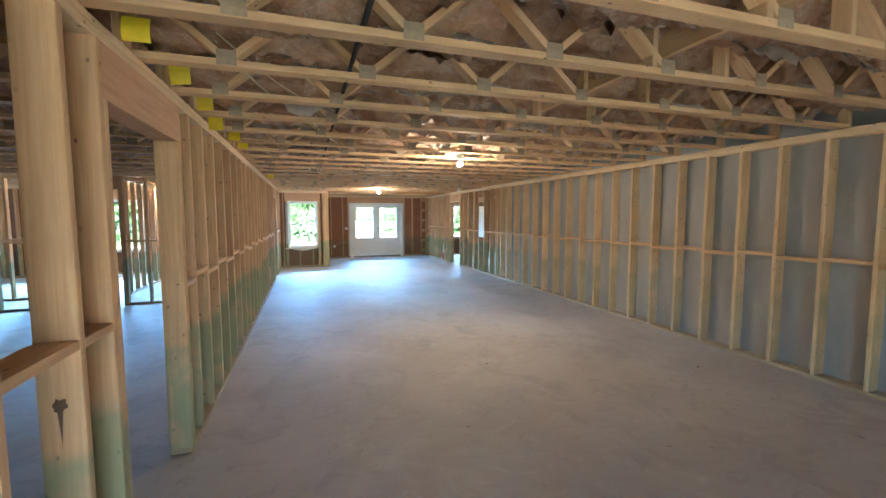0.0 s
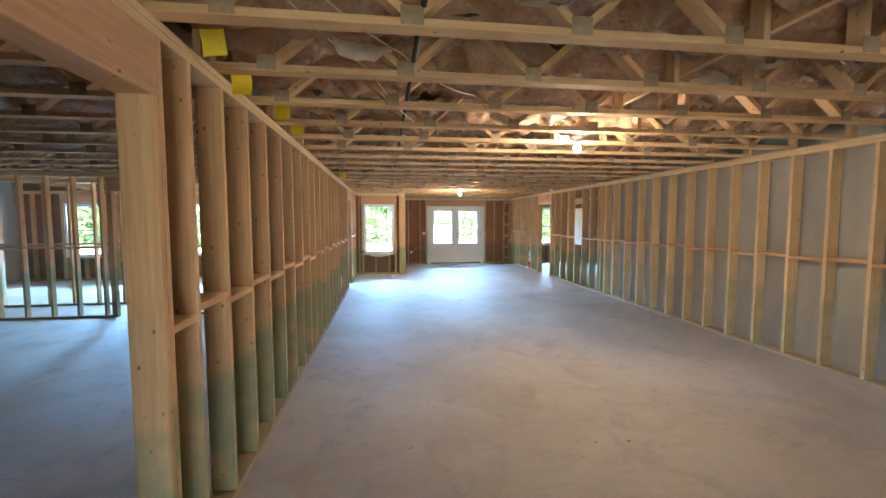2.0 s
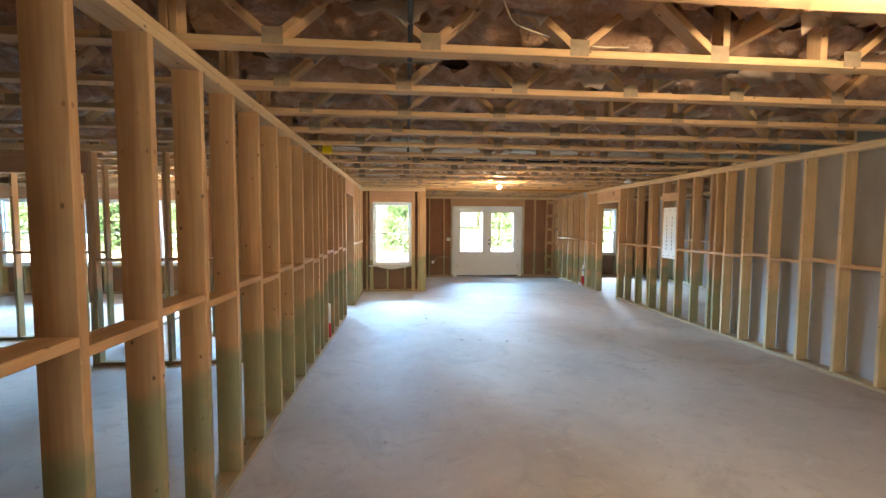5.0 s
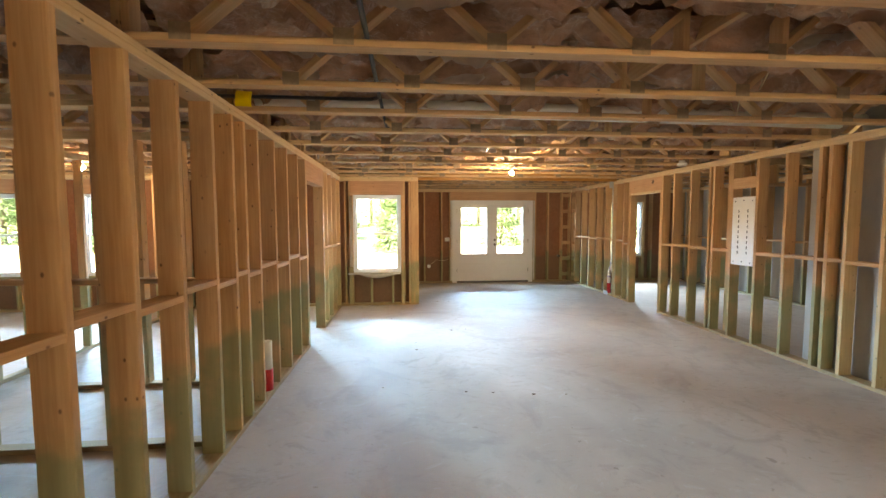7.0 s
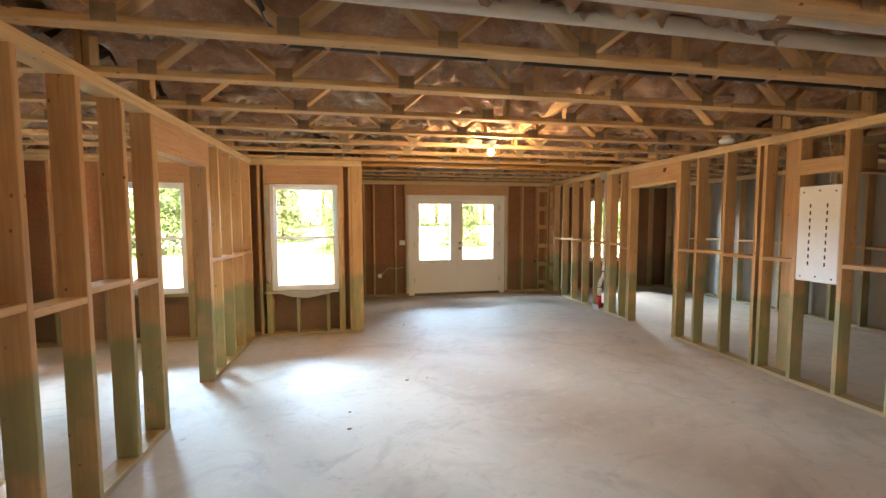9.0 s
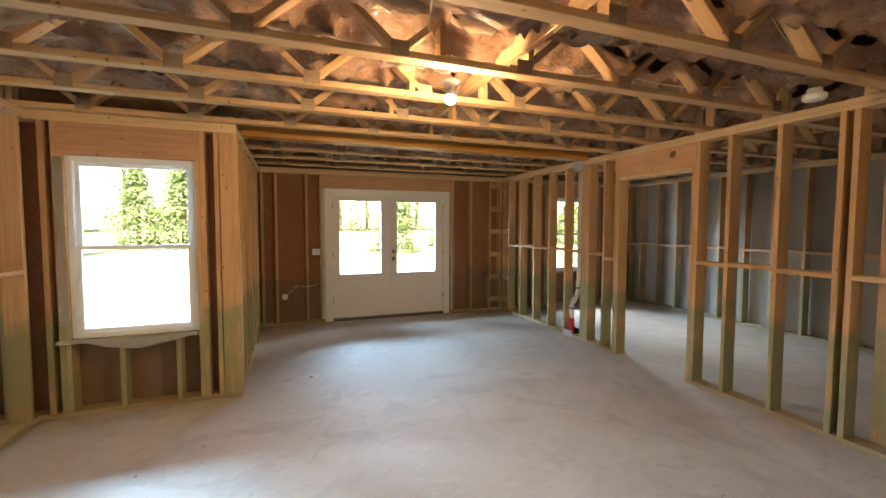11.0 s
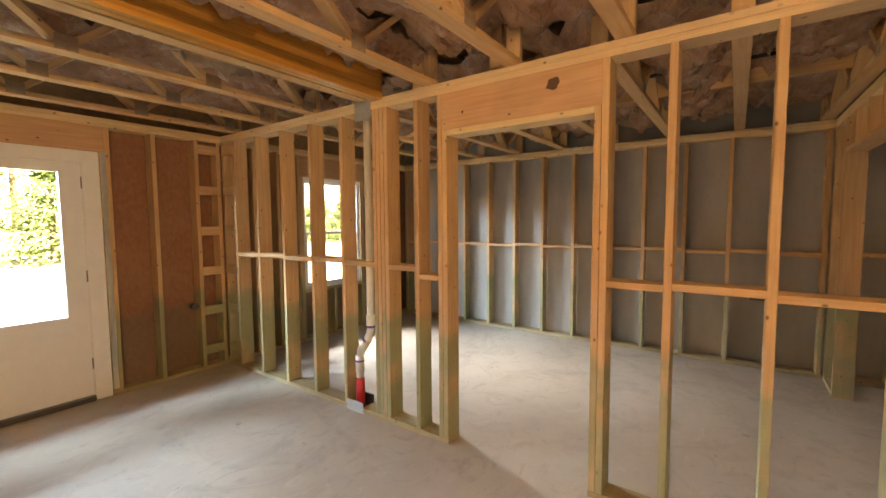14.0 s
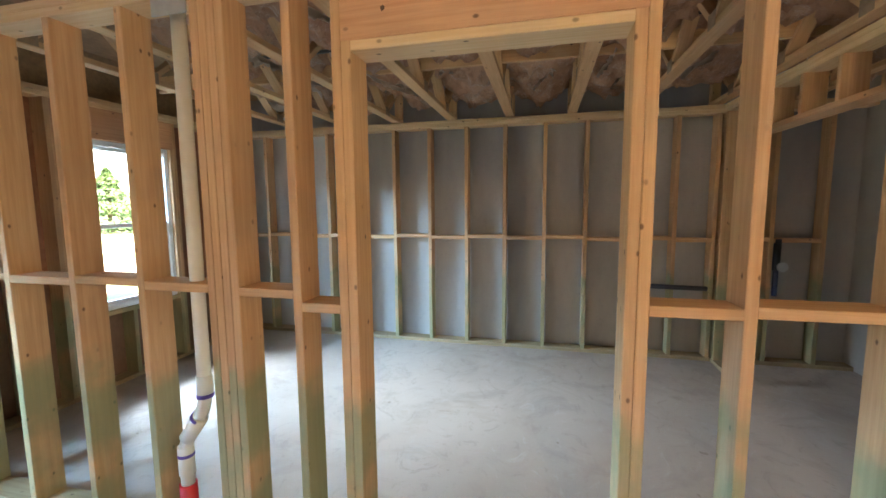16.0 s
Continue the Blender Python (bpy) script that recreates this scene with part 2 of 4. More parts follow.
def leaves():
    n = Nodes("conifer_leaf")
    tone = n.node("NewGeometry").outputs["Random Per Island"]
    color = n.mix(tone, (0.1, 0.165, 0.055), (0.21, 0.28, 0.11))
    thin = n.node("BsdfTranslucent", Color=color)
    both = n.node("MixShader", Fac=0.45)
    mat = n.ends(color, 0.7)
    n.tree.links.new(n.bsdf.outputs[0], both.inputs[1])
    n.tree.links.new(thin.outputs[0], both.inputs[2])
    n.tree.links.new(both.outputs[0], n.tree.nodes["Material Output"].inputs["Surface"])
    return mat


LEAF = leaves()
BARK = plain("tree_bark", (0.14, 0.1, 0.07), 0.9, vary=0.3, bump=0.5)


# ---- builders ----
def empty(name, at=(0, 0, 0)):
    ob = new(name)
    ob.matrix_world = Matrix.Translation(at)
    return ob


def part(name, bm, material, parent=None, label=""):
    """Links a bmesh, given in world metres, as one mesh object under a thing or a part."""
    me = bpy.data.meshes.new(name)
    bm.to_mesh(me)
    bm.free()
    me.materials.append(material)
    ob = new(name, me)
    if parent is not None:
        hang(ob, parent)
    return tagged(ob, label)


def hang(ob, parent):
    ob.parent = parent
    ob.matrix_parent_inverse = parent.matrix_world.inverted()


def hull(bm, lo, hi):
    """A box between two corners."""
    m = Matrix.LocRotScale([(a + b) / 2 for a, b in zip(lo, hi)], None, [b - a for a, b in zip(lo, hi)])
    return bmesh.ops.create_cube(bm, size=1.0, matrix=m)["verts"]


def box(name, lo, hi, material, parent=None, label="", bevel=0.0):
    bm = bmesh.new()
    hull(bm, lo, hi)
    if bevel:
        bmesh.ops.bevel(bm, geom=bm.edges[:], offset=bevel, segments=2, affect="EDGES")
    return part(name, bm, material, parent, label)


BOARDS = {}
AXES = {
    "x": Matrix(((1, 0, 0), (0, 1, 0), (0, 0, 1))),
    "y": Matrix(((0, -1, 0), (1, 0, 0), (0, 0, 1))),
    "z": Matrix(((0, 0, -1), (0, 1, 0), (1, 0, 0))),
}


def board_mesh(length, wide, high, material, ease=0.003):
    """A sawn board along its own x with eased long edges."""
    key = (round(length, 3), round(wide, 3), round(high, 3), material.name)
    if key not in BOARDS:
        a, b, e = wide / 2, high / 2, ease
        ring = [(-a + e, -b), (a - e, -b), (a, -b + e), (a, b - e), (a - e, b), (-a + e, b), (-a, b - e), (-a, -b + e)]
        verts = [(s * length / 2, y, z) for s in (-1, 1) for y, z in ring]
        faces = [(i, (i + 1) % 8, 8 + (i + 1) % 8, 8 + i) for i in range(8)] + [tuple(range(7, -1, -1)), tuple(range(8, 16))]
        me = bpy.data.meshes.new("board")
        me.from_pydata(verts, [], faces)
        me.shade_flat()
        me.materials.append(material)
        BOARDS[key] = me
    return BOARDS[key]


def board(name, lo, hi, along, material, parent=None, label="", lean=0.0):
    """A board that fills the box lo..hi, its grain along x, y or z."""
    size = [b - a for a, b in zip(lo, hi)]
    mid = Vector([(a + b) / 2 for a, b in zip(lo, hi)])
    sx, sy, sz = size
    dims = {"x": (sx, sy, sz), "y": (sy, sx, sz), "z": (sz, sy, sx)}[along]
    ob = new(name, board_mesh(*dims, material))
    ob.matrix_world = Matrix.Translation(mid) @ pose(0, 0, 0, 0, 0, lean) @ AXES[along].to_4x4()
    if parent is not None:
        hang(ob, parent)
    return tagged(ob, label)


def tube(bm, points, radius, sides=14):
    """A round pipe along a line of points."""
    rings = []
    for i, p in enumerate(points):
        p = Vector(p)
        way = (Vector(points[min(i + 1, len(points) - 1)]) - Vector(points[max(i - 1, 0)])).normalized()
        side = way.orthogonal().normalized() if i == 0 else (rings[-1][1] - way * rings[-1][1].dot(way)).normalized()
        up = way.cross(side)
        ring = [bm.verts.new(p + radius * (math.cos(2 * math.pi * k / sides) * side + math.sin(2 * math.pi * k / sides) * up)) for k in range(sides)]
        rings.append((ring, side))
    for (a, _), (b, _) in zip(rings, rings[1:]):
        for k in range(sides):
            bm.faces.new((a[k], a[(k + 1) % sides], b[(k + 1) % sides], b[k])).smooth = True
    bm.faces.new(rings[0][0][::-1])
    bm.faces.new(rings[-1][0])


def lathe(bm, centre, profile, sides=24):
    """A turned shape about the upright through centre; profile: radius and height."""
    cx, cy, cz = centre
    rings = [[bm.verts.new((cx + r * math.cos(2 * math.pi * k / sides), cy + r * math.sin(2 * math.pi * k / sides), cz + h)) for k in range(sides)] for r, h in profile]
    for a, b in zip(rings, rings[1:]):
        for k in range(sides):
            bm.faces.new((a[k], a[(k + 1) % sides], b[(k + 1) % sides], b[k])).smooth = True
    bm.faces.new(rings[0][::-1])
    bm.faces.new(rings[-1])
    bmesh.ops.recalc_face_normals(bm, faces=bm.faces[:])


T, D = 0.038, 0.140  # a two-by's thickness, a two-by-six's width
Z_PLATE, Z_TOP = 2.391, 2.467
STUD_AT = 1.215  # height of the mid-wall blocking


class Frame:
    """A framed wall: its seen face at 'face' on one axis, its depth going the way of 'into', and u along the other axis."""

    def __init__(self, name, axis, face, into, label, depth=D):
        self.axis, self.face, self.into, self.depth = axis, face, into, depth
        self.ob = tagged(empty(name, (face, 0, 0) if axis == "x" else (0, face, 0)), label, "wall", kind="structure")

    def corners(self, u0, u1, z0, z1, d0=0.0, d1=None):
        a, b = self.face + self.into * d0, self.face + self.into * (self.depth if d1 is None else d1)
        a, b = min(a, b), max(a, b)
        return ((a, u0, z0), (b, u1, z1)) if self.axis == "x" else ((u0, a, z0), (u1, b, z1))

    def put(self, name, u0, u1, z0, z1, along, material=None, d0=0.0, d1=None, label=""):
        lo, hi = self.corners(u0, u1, z0, z1, d0, d1)
        run = {"u": "y" if self.axis == "x" else "x", "z": "z"}[along]
        return board(name, lo, hi, run, material or WOOD, self.ob, label)

    def stud(self, u, z0=T, z1=Z_PLATE, material=None):
        return self.put("stud", u - T / 2, u + T / 2, z0, z1, "z", material)

    def plates(self, u0, u1, gaps=(), label=""):
        self.put("top_plate", u0, u1, Z_PLATE, Z_PLATE + T, "u", PLATE)
        self.put("top_plate", u0, u1, Z_PLATE + T + 0.0005, Z_TOP, "u", PLATE)
        edge = u0
        for a, b in [*gaps, (u1, None)]:
            if a - edge > 0.02:
                self.put("bottom_plate", edge, a, 0.0, T, "u", SILL)
            edge = b

    def blocks(self, us, z=STUD_AT, step=0.0):
        for i, (a, b) in enumerate(zip(us, us[1:])):
            if b - a > 0.1:
                zz = z + (step if i % 2 else 0.0) + random.uniform(-0.006, 0.006)
                self.put("blocking", a + T / 2 + 0.0006, b - T / 2 - 0.0006, zz - T / 2, zz + T / 2, "u", WOOD, 0.002, self.depth - 0.002)

    def header(self, u0, u1, z0, z1):
        self.put("header", u0, u1, z0, z1, "u", HEADER, 0.0, 0.07, "wide timber header over an opening")
        self.put("header", u0, u1, z0, z1, "u", HEADER, 0.0705, self.depth)


def steps(a, b, pitch):
    n = max(1, round((b - a) / pitch))
    return [a + (b - a) * i / n for i in range(n + 1)]


# ---- the shell ----
X_L, X_R, X_B = -0.106, 5.53, 8.545
Y_W, Y_F, Y_S, X_OUT = 14.662, 17.40, -2.2, -9.2
X_N = 1.365
box("floor", (X_OUT, Y_S, -0.15), (X_B + 0.4, Y_W + 0.16, 0.0), SLAB)
tagged(bpy.data.objects["floor"], "smooth dusty pale concrete slab floor", "floor", kind="structure")
bay = box("floor_bay", (X_N - 0.14, Y_W + 0.16, -0.15), (X_B + 0.4, Y_F + 0.16, 0.0), SLAB)
tagged(bay, "smooth pale concrete slab before the garden door", "floor", kind="structure")
box("ceiling", (X_OUT, Y_S, 2.874), (X_B + 0.4, Y_W + 0.16, 2.9), OSB)
tagged(bpy.data.objects["ceiling"], "brown board subfloor above open floor trusses", "ceiling", kind="structure")
tagged(box("ceiling_bay", (X_N - 0.14, Y_W + 0.16, 2.874), (X_B + 0.4, Y_F + 0.16, 2.9), OSB), "brown board subfloor above open floor trusses", "ceiling", kind="structure")
for name, lo, hi in (
    # unseen south end; the gap under its head is added to let daylight in
    ("wall_south", (X_OUT - 0.2, Y_S - 0.2, -0.15), (0.1, Y_S, 2.9)),
    ("wall_south_head", (0.1, Y_S - 0.2, 2.1), (2.0, Y_S, 2.9)),
    ("wall_south_end", (2.0, Y_S - 0.2, -0.15), (X_B + 0.4, Y_S, 2.9)),
    ("wall_west", (X_OUT - 0.2, Y_S, -0.15), (X_OUT, Y_W + 0.16, 2.9)),
    ("wall_concrete_long", (X_R + D + 0.025, Y_S, -0.15), (X_R + D + 0.225, 10.96, 2.44)),
    ("wall_concrete_return", (X_R + D + 0.226, 10.76, -0.15), (X_B + D + 0.02, 10.96, 2.44)),
    ("wall_concrete_back", (X_B + D + 0.021, 10.76, -0.15), (X_B + 0.36, Y_F + 0.16, 2.44)),
    ("wall_band_back", (X_B + D + 0.021, Y_S, 2.441), (X_B + 0.36, Y_F + 0.16, 2.873)),
    ("wall_band_long", (X_R + D + 0.3, Y_S, 2.441), (X_R + D + 0.32, 10.7, 2.873)),
):
    tagged(box(name, lo, hi, CONCRETE), "grey poured concrete basement wall", "wall", kind="structure")
# unseen box for the storey above: shades garden side, overhangs south to block sun
tagged(box("upper_storey", (X_OUT - 0.2, Y_S - 1.1, 2.905), (X_B + 0.4, Y_W + 0.2, 6.2), SIDING), "plain pale box for the unseen storey above", "wall", kind="structure")
tagged(box("upper_storey_bay", (X_N - 0.16, Y_W + 0.201, 2.905), (X_B + 0.4, Y_F + 0.2, 6.2), SIDING), "plain pale box for the unseen storey above", "wall", kind="structure")

# ---- left partition ----
left = Frame("wall_left", "x", X_L, -1, "open two-by-six stud partition with green-tinted feet")
NEAR = [Y_S + 0.02 + 0.415 * i for i in range(11)] + [2.417, 2.70]
for u in NEAR:
    left.stud(u)
left.stud(2.74, T, 2.15)
left.blocks(NEAR, 1.18)
left.header(2.72, 3.81, 2.15, Z_PLATE)
left.stud(3.79, T, 2.15)
run = [3.83, 4.09, 4.49, 4.91, 5.34, 5.79, 6.22, 6.637, 7.058, 7.454, 7.875, 8.29, 8.685, 9.10, 9.51, 9.825, 10.046, 10.335, 10.775, 11.19, 11.615, 11.985]
for u in run:
    left.stud(u)
for i in range(len(run) - 1):
    left.blocks(run[i:i + 2], STUD_AT - 0.015 + (0.019 if i % 2 else -0.019))
left.stud(12.025, T, 2.14)
left.header(12.005, 13.05, 2.14, Z_PLATE)
left.stud(13.03, T, 2.14)
tail = [13.07, 13.36, 13.74, 14.16, 14.58]
for u in tail:
    left.stud(u)
left.blocks(tail, 1.21)
left.plates(Y_S, Y_W - 0.001, gaps=[(2.76, 3.77), (12.045, 13.01)])

# ---- right partition ----
right = Frame("wall_right", "x", X_R, 1, "open two-by-six stud wall before grey concrete")
run = [3.285 + 0.4256 * i for i in range(-12, 17)] + [10.43]
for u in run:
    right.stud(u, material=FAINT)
for i in range(len(run) - 1):
    right.blocks(run[i:i + 2], 1.205 + (0.014 if i % 2 else -0.014))
mid = [10.615, 10.72, 11.11, 11.505, 11.91, 12.25, 12.33, 12.735, 13.14, 13.448]
for u in mid:
    right.stud(u)
right.blocks([run[-1], *mid[:4]], 1.2)
right.blocks(mid[4:], 1.21, 0.01)
right.put("blocking", 11.525, 11.89, 2.04, 2.18, "u", WOOD, 0.0, T, "short timber backing block")
right.stud(13.487, T, 2.155)
right.header(13.467, 14.495, 2.155, Z_PLATE)
right.stud(14.476, T, 2.155)
right.put("header_plate", 13.5065, 14.4565, 2.118, 2.1545, "u", PLATE)
tail = [14.515, 14.72, 15.01]
for u in [*tail, 15.049, 15.088, 15.127]:
    right.stud(u)
right.blocks(tail[:2], 1.16)
right.blocks(tail[1:], 1.215)
tail = [15.127, 15.50, 15.90, 16.32, 16.74, 17.15, 17.37]
for u in tail[1:]:
    right.stud(u)
right.blocks(tail[:-1], 1.215, 0.012)
for i in range(6):
    z = 0.16 + 0.42 * i
    right.put("blocking", 17.17, 17.35, z, z + 0.09, "u", WOOD, 0.0, T)
right.plates(Y_S, Y_F - 0.001, gaps=[(13.507, 14.456), (15.31, 15.478)])


# ---- walls to the garden, with windows ----
def single_hung(name, x0, x1, z0, z1, y, label):
    """A white vinyl single-hung window set in the wall from y outwards."""
    ob = tagged(empty(name, ((x0 + x1) / 2, y, z0)), label, "window", kind="structure")
    f = 0.045
    a, b = y + 0.03, y + 0.115
    box("window_frame", (x0, a, z0), (x0 + f, b, z1), VINYL, ob, bevel=0.004)
    box("window_frame", (x1 - f, a, z0), (x1, b, z1), VINYL, ob, bevel=0.004)
    box("window_frame", (x0 + f, a, z1 - f), (x1 - f, b, z1), VINYL, ob, bevel=0.004)
    box("window_sill", (x0 + f, a - 0.012, z0), (x1 - f, b, z0 + f), VINYL, ob, bevel=0.004)
    mid = (z0 + z1) / 2
    for low, high, c in ((z0 + f, mid + 0.018, y + 0.055), (mid - 0.018, z1 - f, y + 0.088)):
        sash = tagged(empty("sash", ((x0 + x1) / 2, c, low)))
        hang(sash, ob)
        s = 0.032
        for lo, hi in (
            ((x0 + f, c - 0.014, low), (x0 + f + s, c + 0.014, high)),
            ((x1 - f - s, c - 0.014, low), (x1 - f, c + 0.014, high)),
            ((x0 + f + s, c - 0.014, low), (x1 - f - s, c + 0.014, low + s)),
            ((x0 + f + s, c - 0.014, high - s), (x1 - f - s, c + 0.014, high)),
        ):
            box("sash_rail", lo, hi, VINYL, sash, bevel=0.003)
        pane = box("pane", (x0 + f + s, c - 0.002, low + s), (x1 - f - s, c + 0.002, high - s), GLASS, sash, "clear glass pane")
        pane.visible_shadow = False
    return ob


def garden_wall(name, y, u0, u1, windows, label, doors=(), cripples=()):
    """A framed outer wall along x with sheathing outside and openings through it."""
    w = Frame(name, "y", y, 1, label)
    holes = sorted([(a, b, z0, z1) for a, b, z0, z1 in windows] + [(a, b, 0.0, z1) for a, b, z1 in doors])
    edge = u0
    s0, s1 = D + 0.001, D + 0.013
    for a, b, z0, z1 in holes:
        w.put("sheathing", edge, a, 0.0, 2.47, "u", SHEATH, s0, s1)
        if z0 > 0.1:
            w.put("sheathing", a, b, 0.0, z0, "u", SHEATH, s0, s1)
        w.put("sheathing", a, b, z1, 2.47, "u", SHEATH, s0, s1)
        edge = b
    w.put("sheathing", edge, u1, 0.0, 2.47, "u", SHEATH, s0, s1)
    w.plates(u0, u1, gaps=[(a, b) for a, b, z0, z1 in holes if z0 < 0.1])
    for a, b, z0, z1 in holes:
        w.header(a - T, b + T, z1 + 0.004, Z_PLATE - 0.001)
        for side, k in ((a, -1), (b, 1)):
            w.stud(side + k * T / 2, T, z1 + 0.003)
            w.stud(side + k * 1.52 * T, T, Z_PLATE)
        if z0 > 0.1:
            w.put("rough_sill", a, b, z0 - T - 0.002, z0 - 0.002, "u", WOOD)
            for u in cripples or steps(a + 0.02, b - 0.02, 0.42)[1:-1]:
                w.stud(u, T, z0 - T - 0.003)
    return w


WIN = [(0.118, 1.034, 0.635, 2.13)]
w1 = garden_wall("wall_window", Y_W, X_L - D, X_N - 0.001, WIN, "stud wall with brown sheathing round a white window", cripples=(0.46, 0.87))
for u in (-0.02, 1.20, 1.285, 1.355):
    w1.stud(u)
single_hung("window_1", 0.118, 1.034, 0.635, 2.13, Y_W, "white vinyl single-hung window with bright garden behind")
LEFT_WIN = [(-8.0, -7.08), (-6.33, -5.41), (-4.7, -3.78), (-1.87, -0.95)]
w2 = garden_wall("wall_left_rooms", Y_W, X_OUT, X_L - D - 0.002, [(a, b, 0.64, 2.13) for a, b in LEFT_WIN], "stud wall with brown sheathing and white windows")
for u in (-8.8, -8.4, -6.7, -5.05, -3.3, -2.9, -2.5, -0.5, -0.3):
    w2.stud(u)
for i, (a, b) in enumerate(LEFT_WIN):
    single_hung(f"window_{i + 2}", a, b, 0.64, 2.13, Y_W, "white vinyl single-hung window in the next room")
DOOR = (2.325, 4.487, 2.168)
w3 = garden_wall("wall_far", Y_F, X_N - 0.14, X_B + D + 0.0205, [(6.55, 7.53, 0.67, 2.13)], "stud wall with reddish sheathing round a white garden door", [DOOR])
for u in (1.40, 1.6, 2.05, 4.9, 5.28, 5.5, 5.9, 6.2, 7.8, 8.2):
    w3.stud(u)
for i in range(6):
    z = 0.16 + 0.42 * i
    w3.put("blocking", 5.30, 5.48, z, z + 0.09, "u", WOOD, 0.0, T)
single_hung("window_6", 6.55, 7.53, 0.67, 2.13, Y_F, "white vinyl single-hung window in the side room")

# the short return wall of the nook, with its sheathing on the outside
nook = Frame("wall_nook", "x", X_N, -1, "short stud return wall beside the window")
run = [Y_W + D + 0.03, 15.2, 15.6, 16.0, 16.4, 16.8, 17.2]
for u in run:
    nook.stud(u)
nook.stud(Y_W + 0.02)
nook.plates(Y_W + 0.001, Y_F - 0.001)
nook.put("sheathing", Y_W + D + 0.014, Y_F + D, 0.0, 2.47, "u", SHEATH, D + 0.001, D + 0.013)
for name, lo, hi in (
    ("rim_window", (X_OUT, Y_W + D, 2.471), (X_N - 0.14, Y_W + D + 0.02, 2.873)),
    ("rim_far", (X_N - 0.14, Y_F + D, 2.471), (X_B + 0.36, Y_F + D + 0.02, 2.873)),
    ("rim_nook", (X_N - 0.16, Y_W + D + 0.021, 2.471), (X_N - 0.14, Y_F + D, 2.873)),
):
    tagged(box(name, lo, hi, OSB), "brown rim board at the truss ends", "wall", kind="structure")

# ---- side room: furred back wall and the partition with a cripple header ----
backw = Frame("wall_back", "x", X_B, 1, "two-by-six furring studs before grey concrete")
run = [15.0 + 0.4125 * i for i in range(-9, 6)] + [17.36]
for u in run:
    backw.stud(u)
backw.stud(12.18)
backw.blocks(run, 1.2, 0.012)
backw.plates(10.97, Y_F - 0.001)
stub = Frame("wall_closet", "y", 12.15, -1, "stud partition with cripples over a wide opening")
for u in (X_R + D + 0.02, X_R + D + 0.06, 8.07, 8.5):
    stub.stud(u)
stub.plates(X_R + D + 0.001, X_B - 0.001, gaps=[(5.75, 8.05)])
stub.put("opening_head", 5.75, 8.05, 2.10, 2.138, "u", WOOD)
for i in range(7):
    u = 5.9 + 0.36 * i
    stub.put("cripple", u, u + T, 2.139, Z_PLATE - 0.001, "z", WOOD)

# ---- left rooms ----
hall = Frame("wall_hall_near", "y", 9.66, 1, "open stud partition in the dim left rooms", 0.089)
west_run = [-7.2, -6.8, -6.4, -6.0, -5.6, -5.2, -4.8, -4.4, -3.98, -3.86]
east_run = [-2.52, -2.15, -1.75, -1.35, -0.95, -0.55, -0.3]
for u in [*west_run, *east_run]:
    hall.stud(u)
for u in (-3.82, -2.56):
    hall.stud(u, T, 2.15)
hall.header(-3.84, -2.54, 2.15, Z_PLATE)
hall.plates(X_OUT, X_L - D - 0.002, gaps=[(-3.80, -2.58)])
hall.blocks(west_run[:-1], 1.2)
hall.blocks(east_run, 1.2)
hall2 = Frame("wall_hall_far", "y", 10.84, 1, "open stud partition in the dim left rooms", 0.089)
run = [-6.9, -6.5, -6.1, -5.7, -5.27, -4.84, -4.37, -3.95, -3.53, -3.2, -2.2, -1.8, -1.4, -1.0, -0.6]
for u in run:
    hall2.stud(u)
hall2.blocks(run[:10], 1.2)
hall2.plates(X_OUT, X_L - D - 0.002, gaps=[(-3.18, -2.22)])
cross = Frame("wall_bedroom", "x", -2.9, -1, "open stud partition between the left rooms", 0.089)
for u in steps(11.05, 14.6, 0.41):
    cross.stud(u)
cross.plates(10.94, Y_W - 0.001)


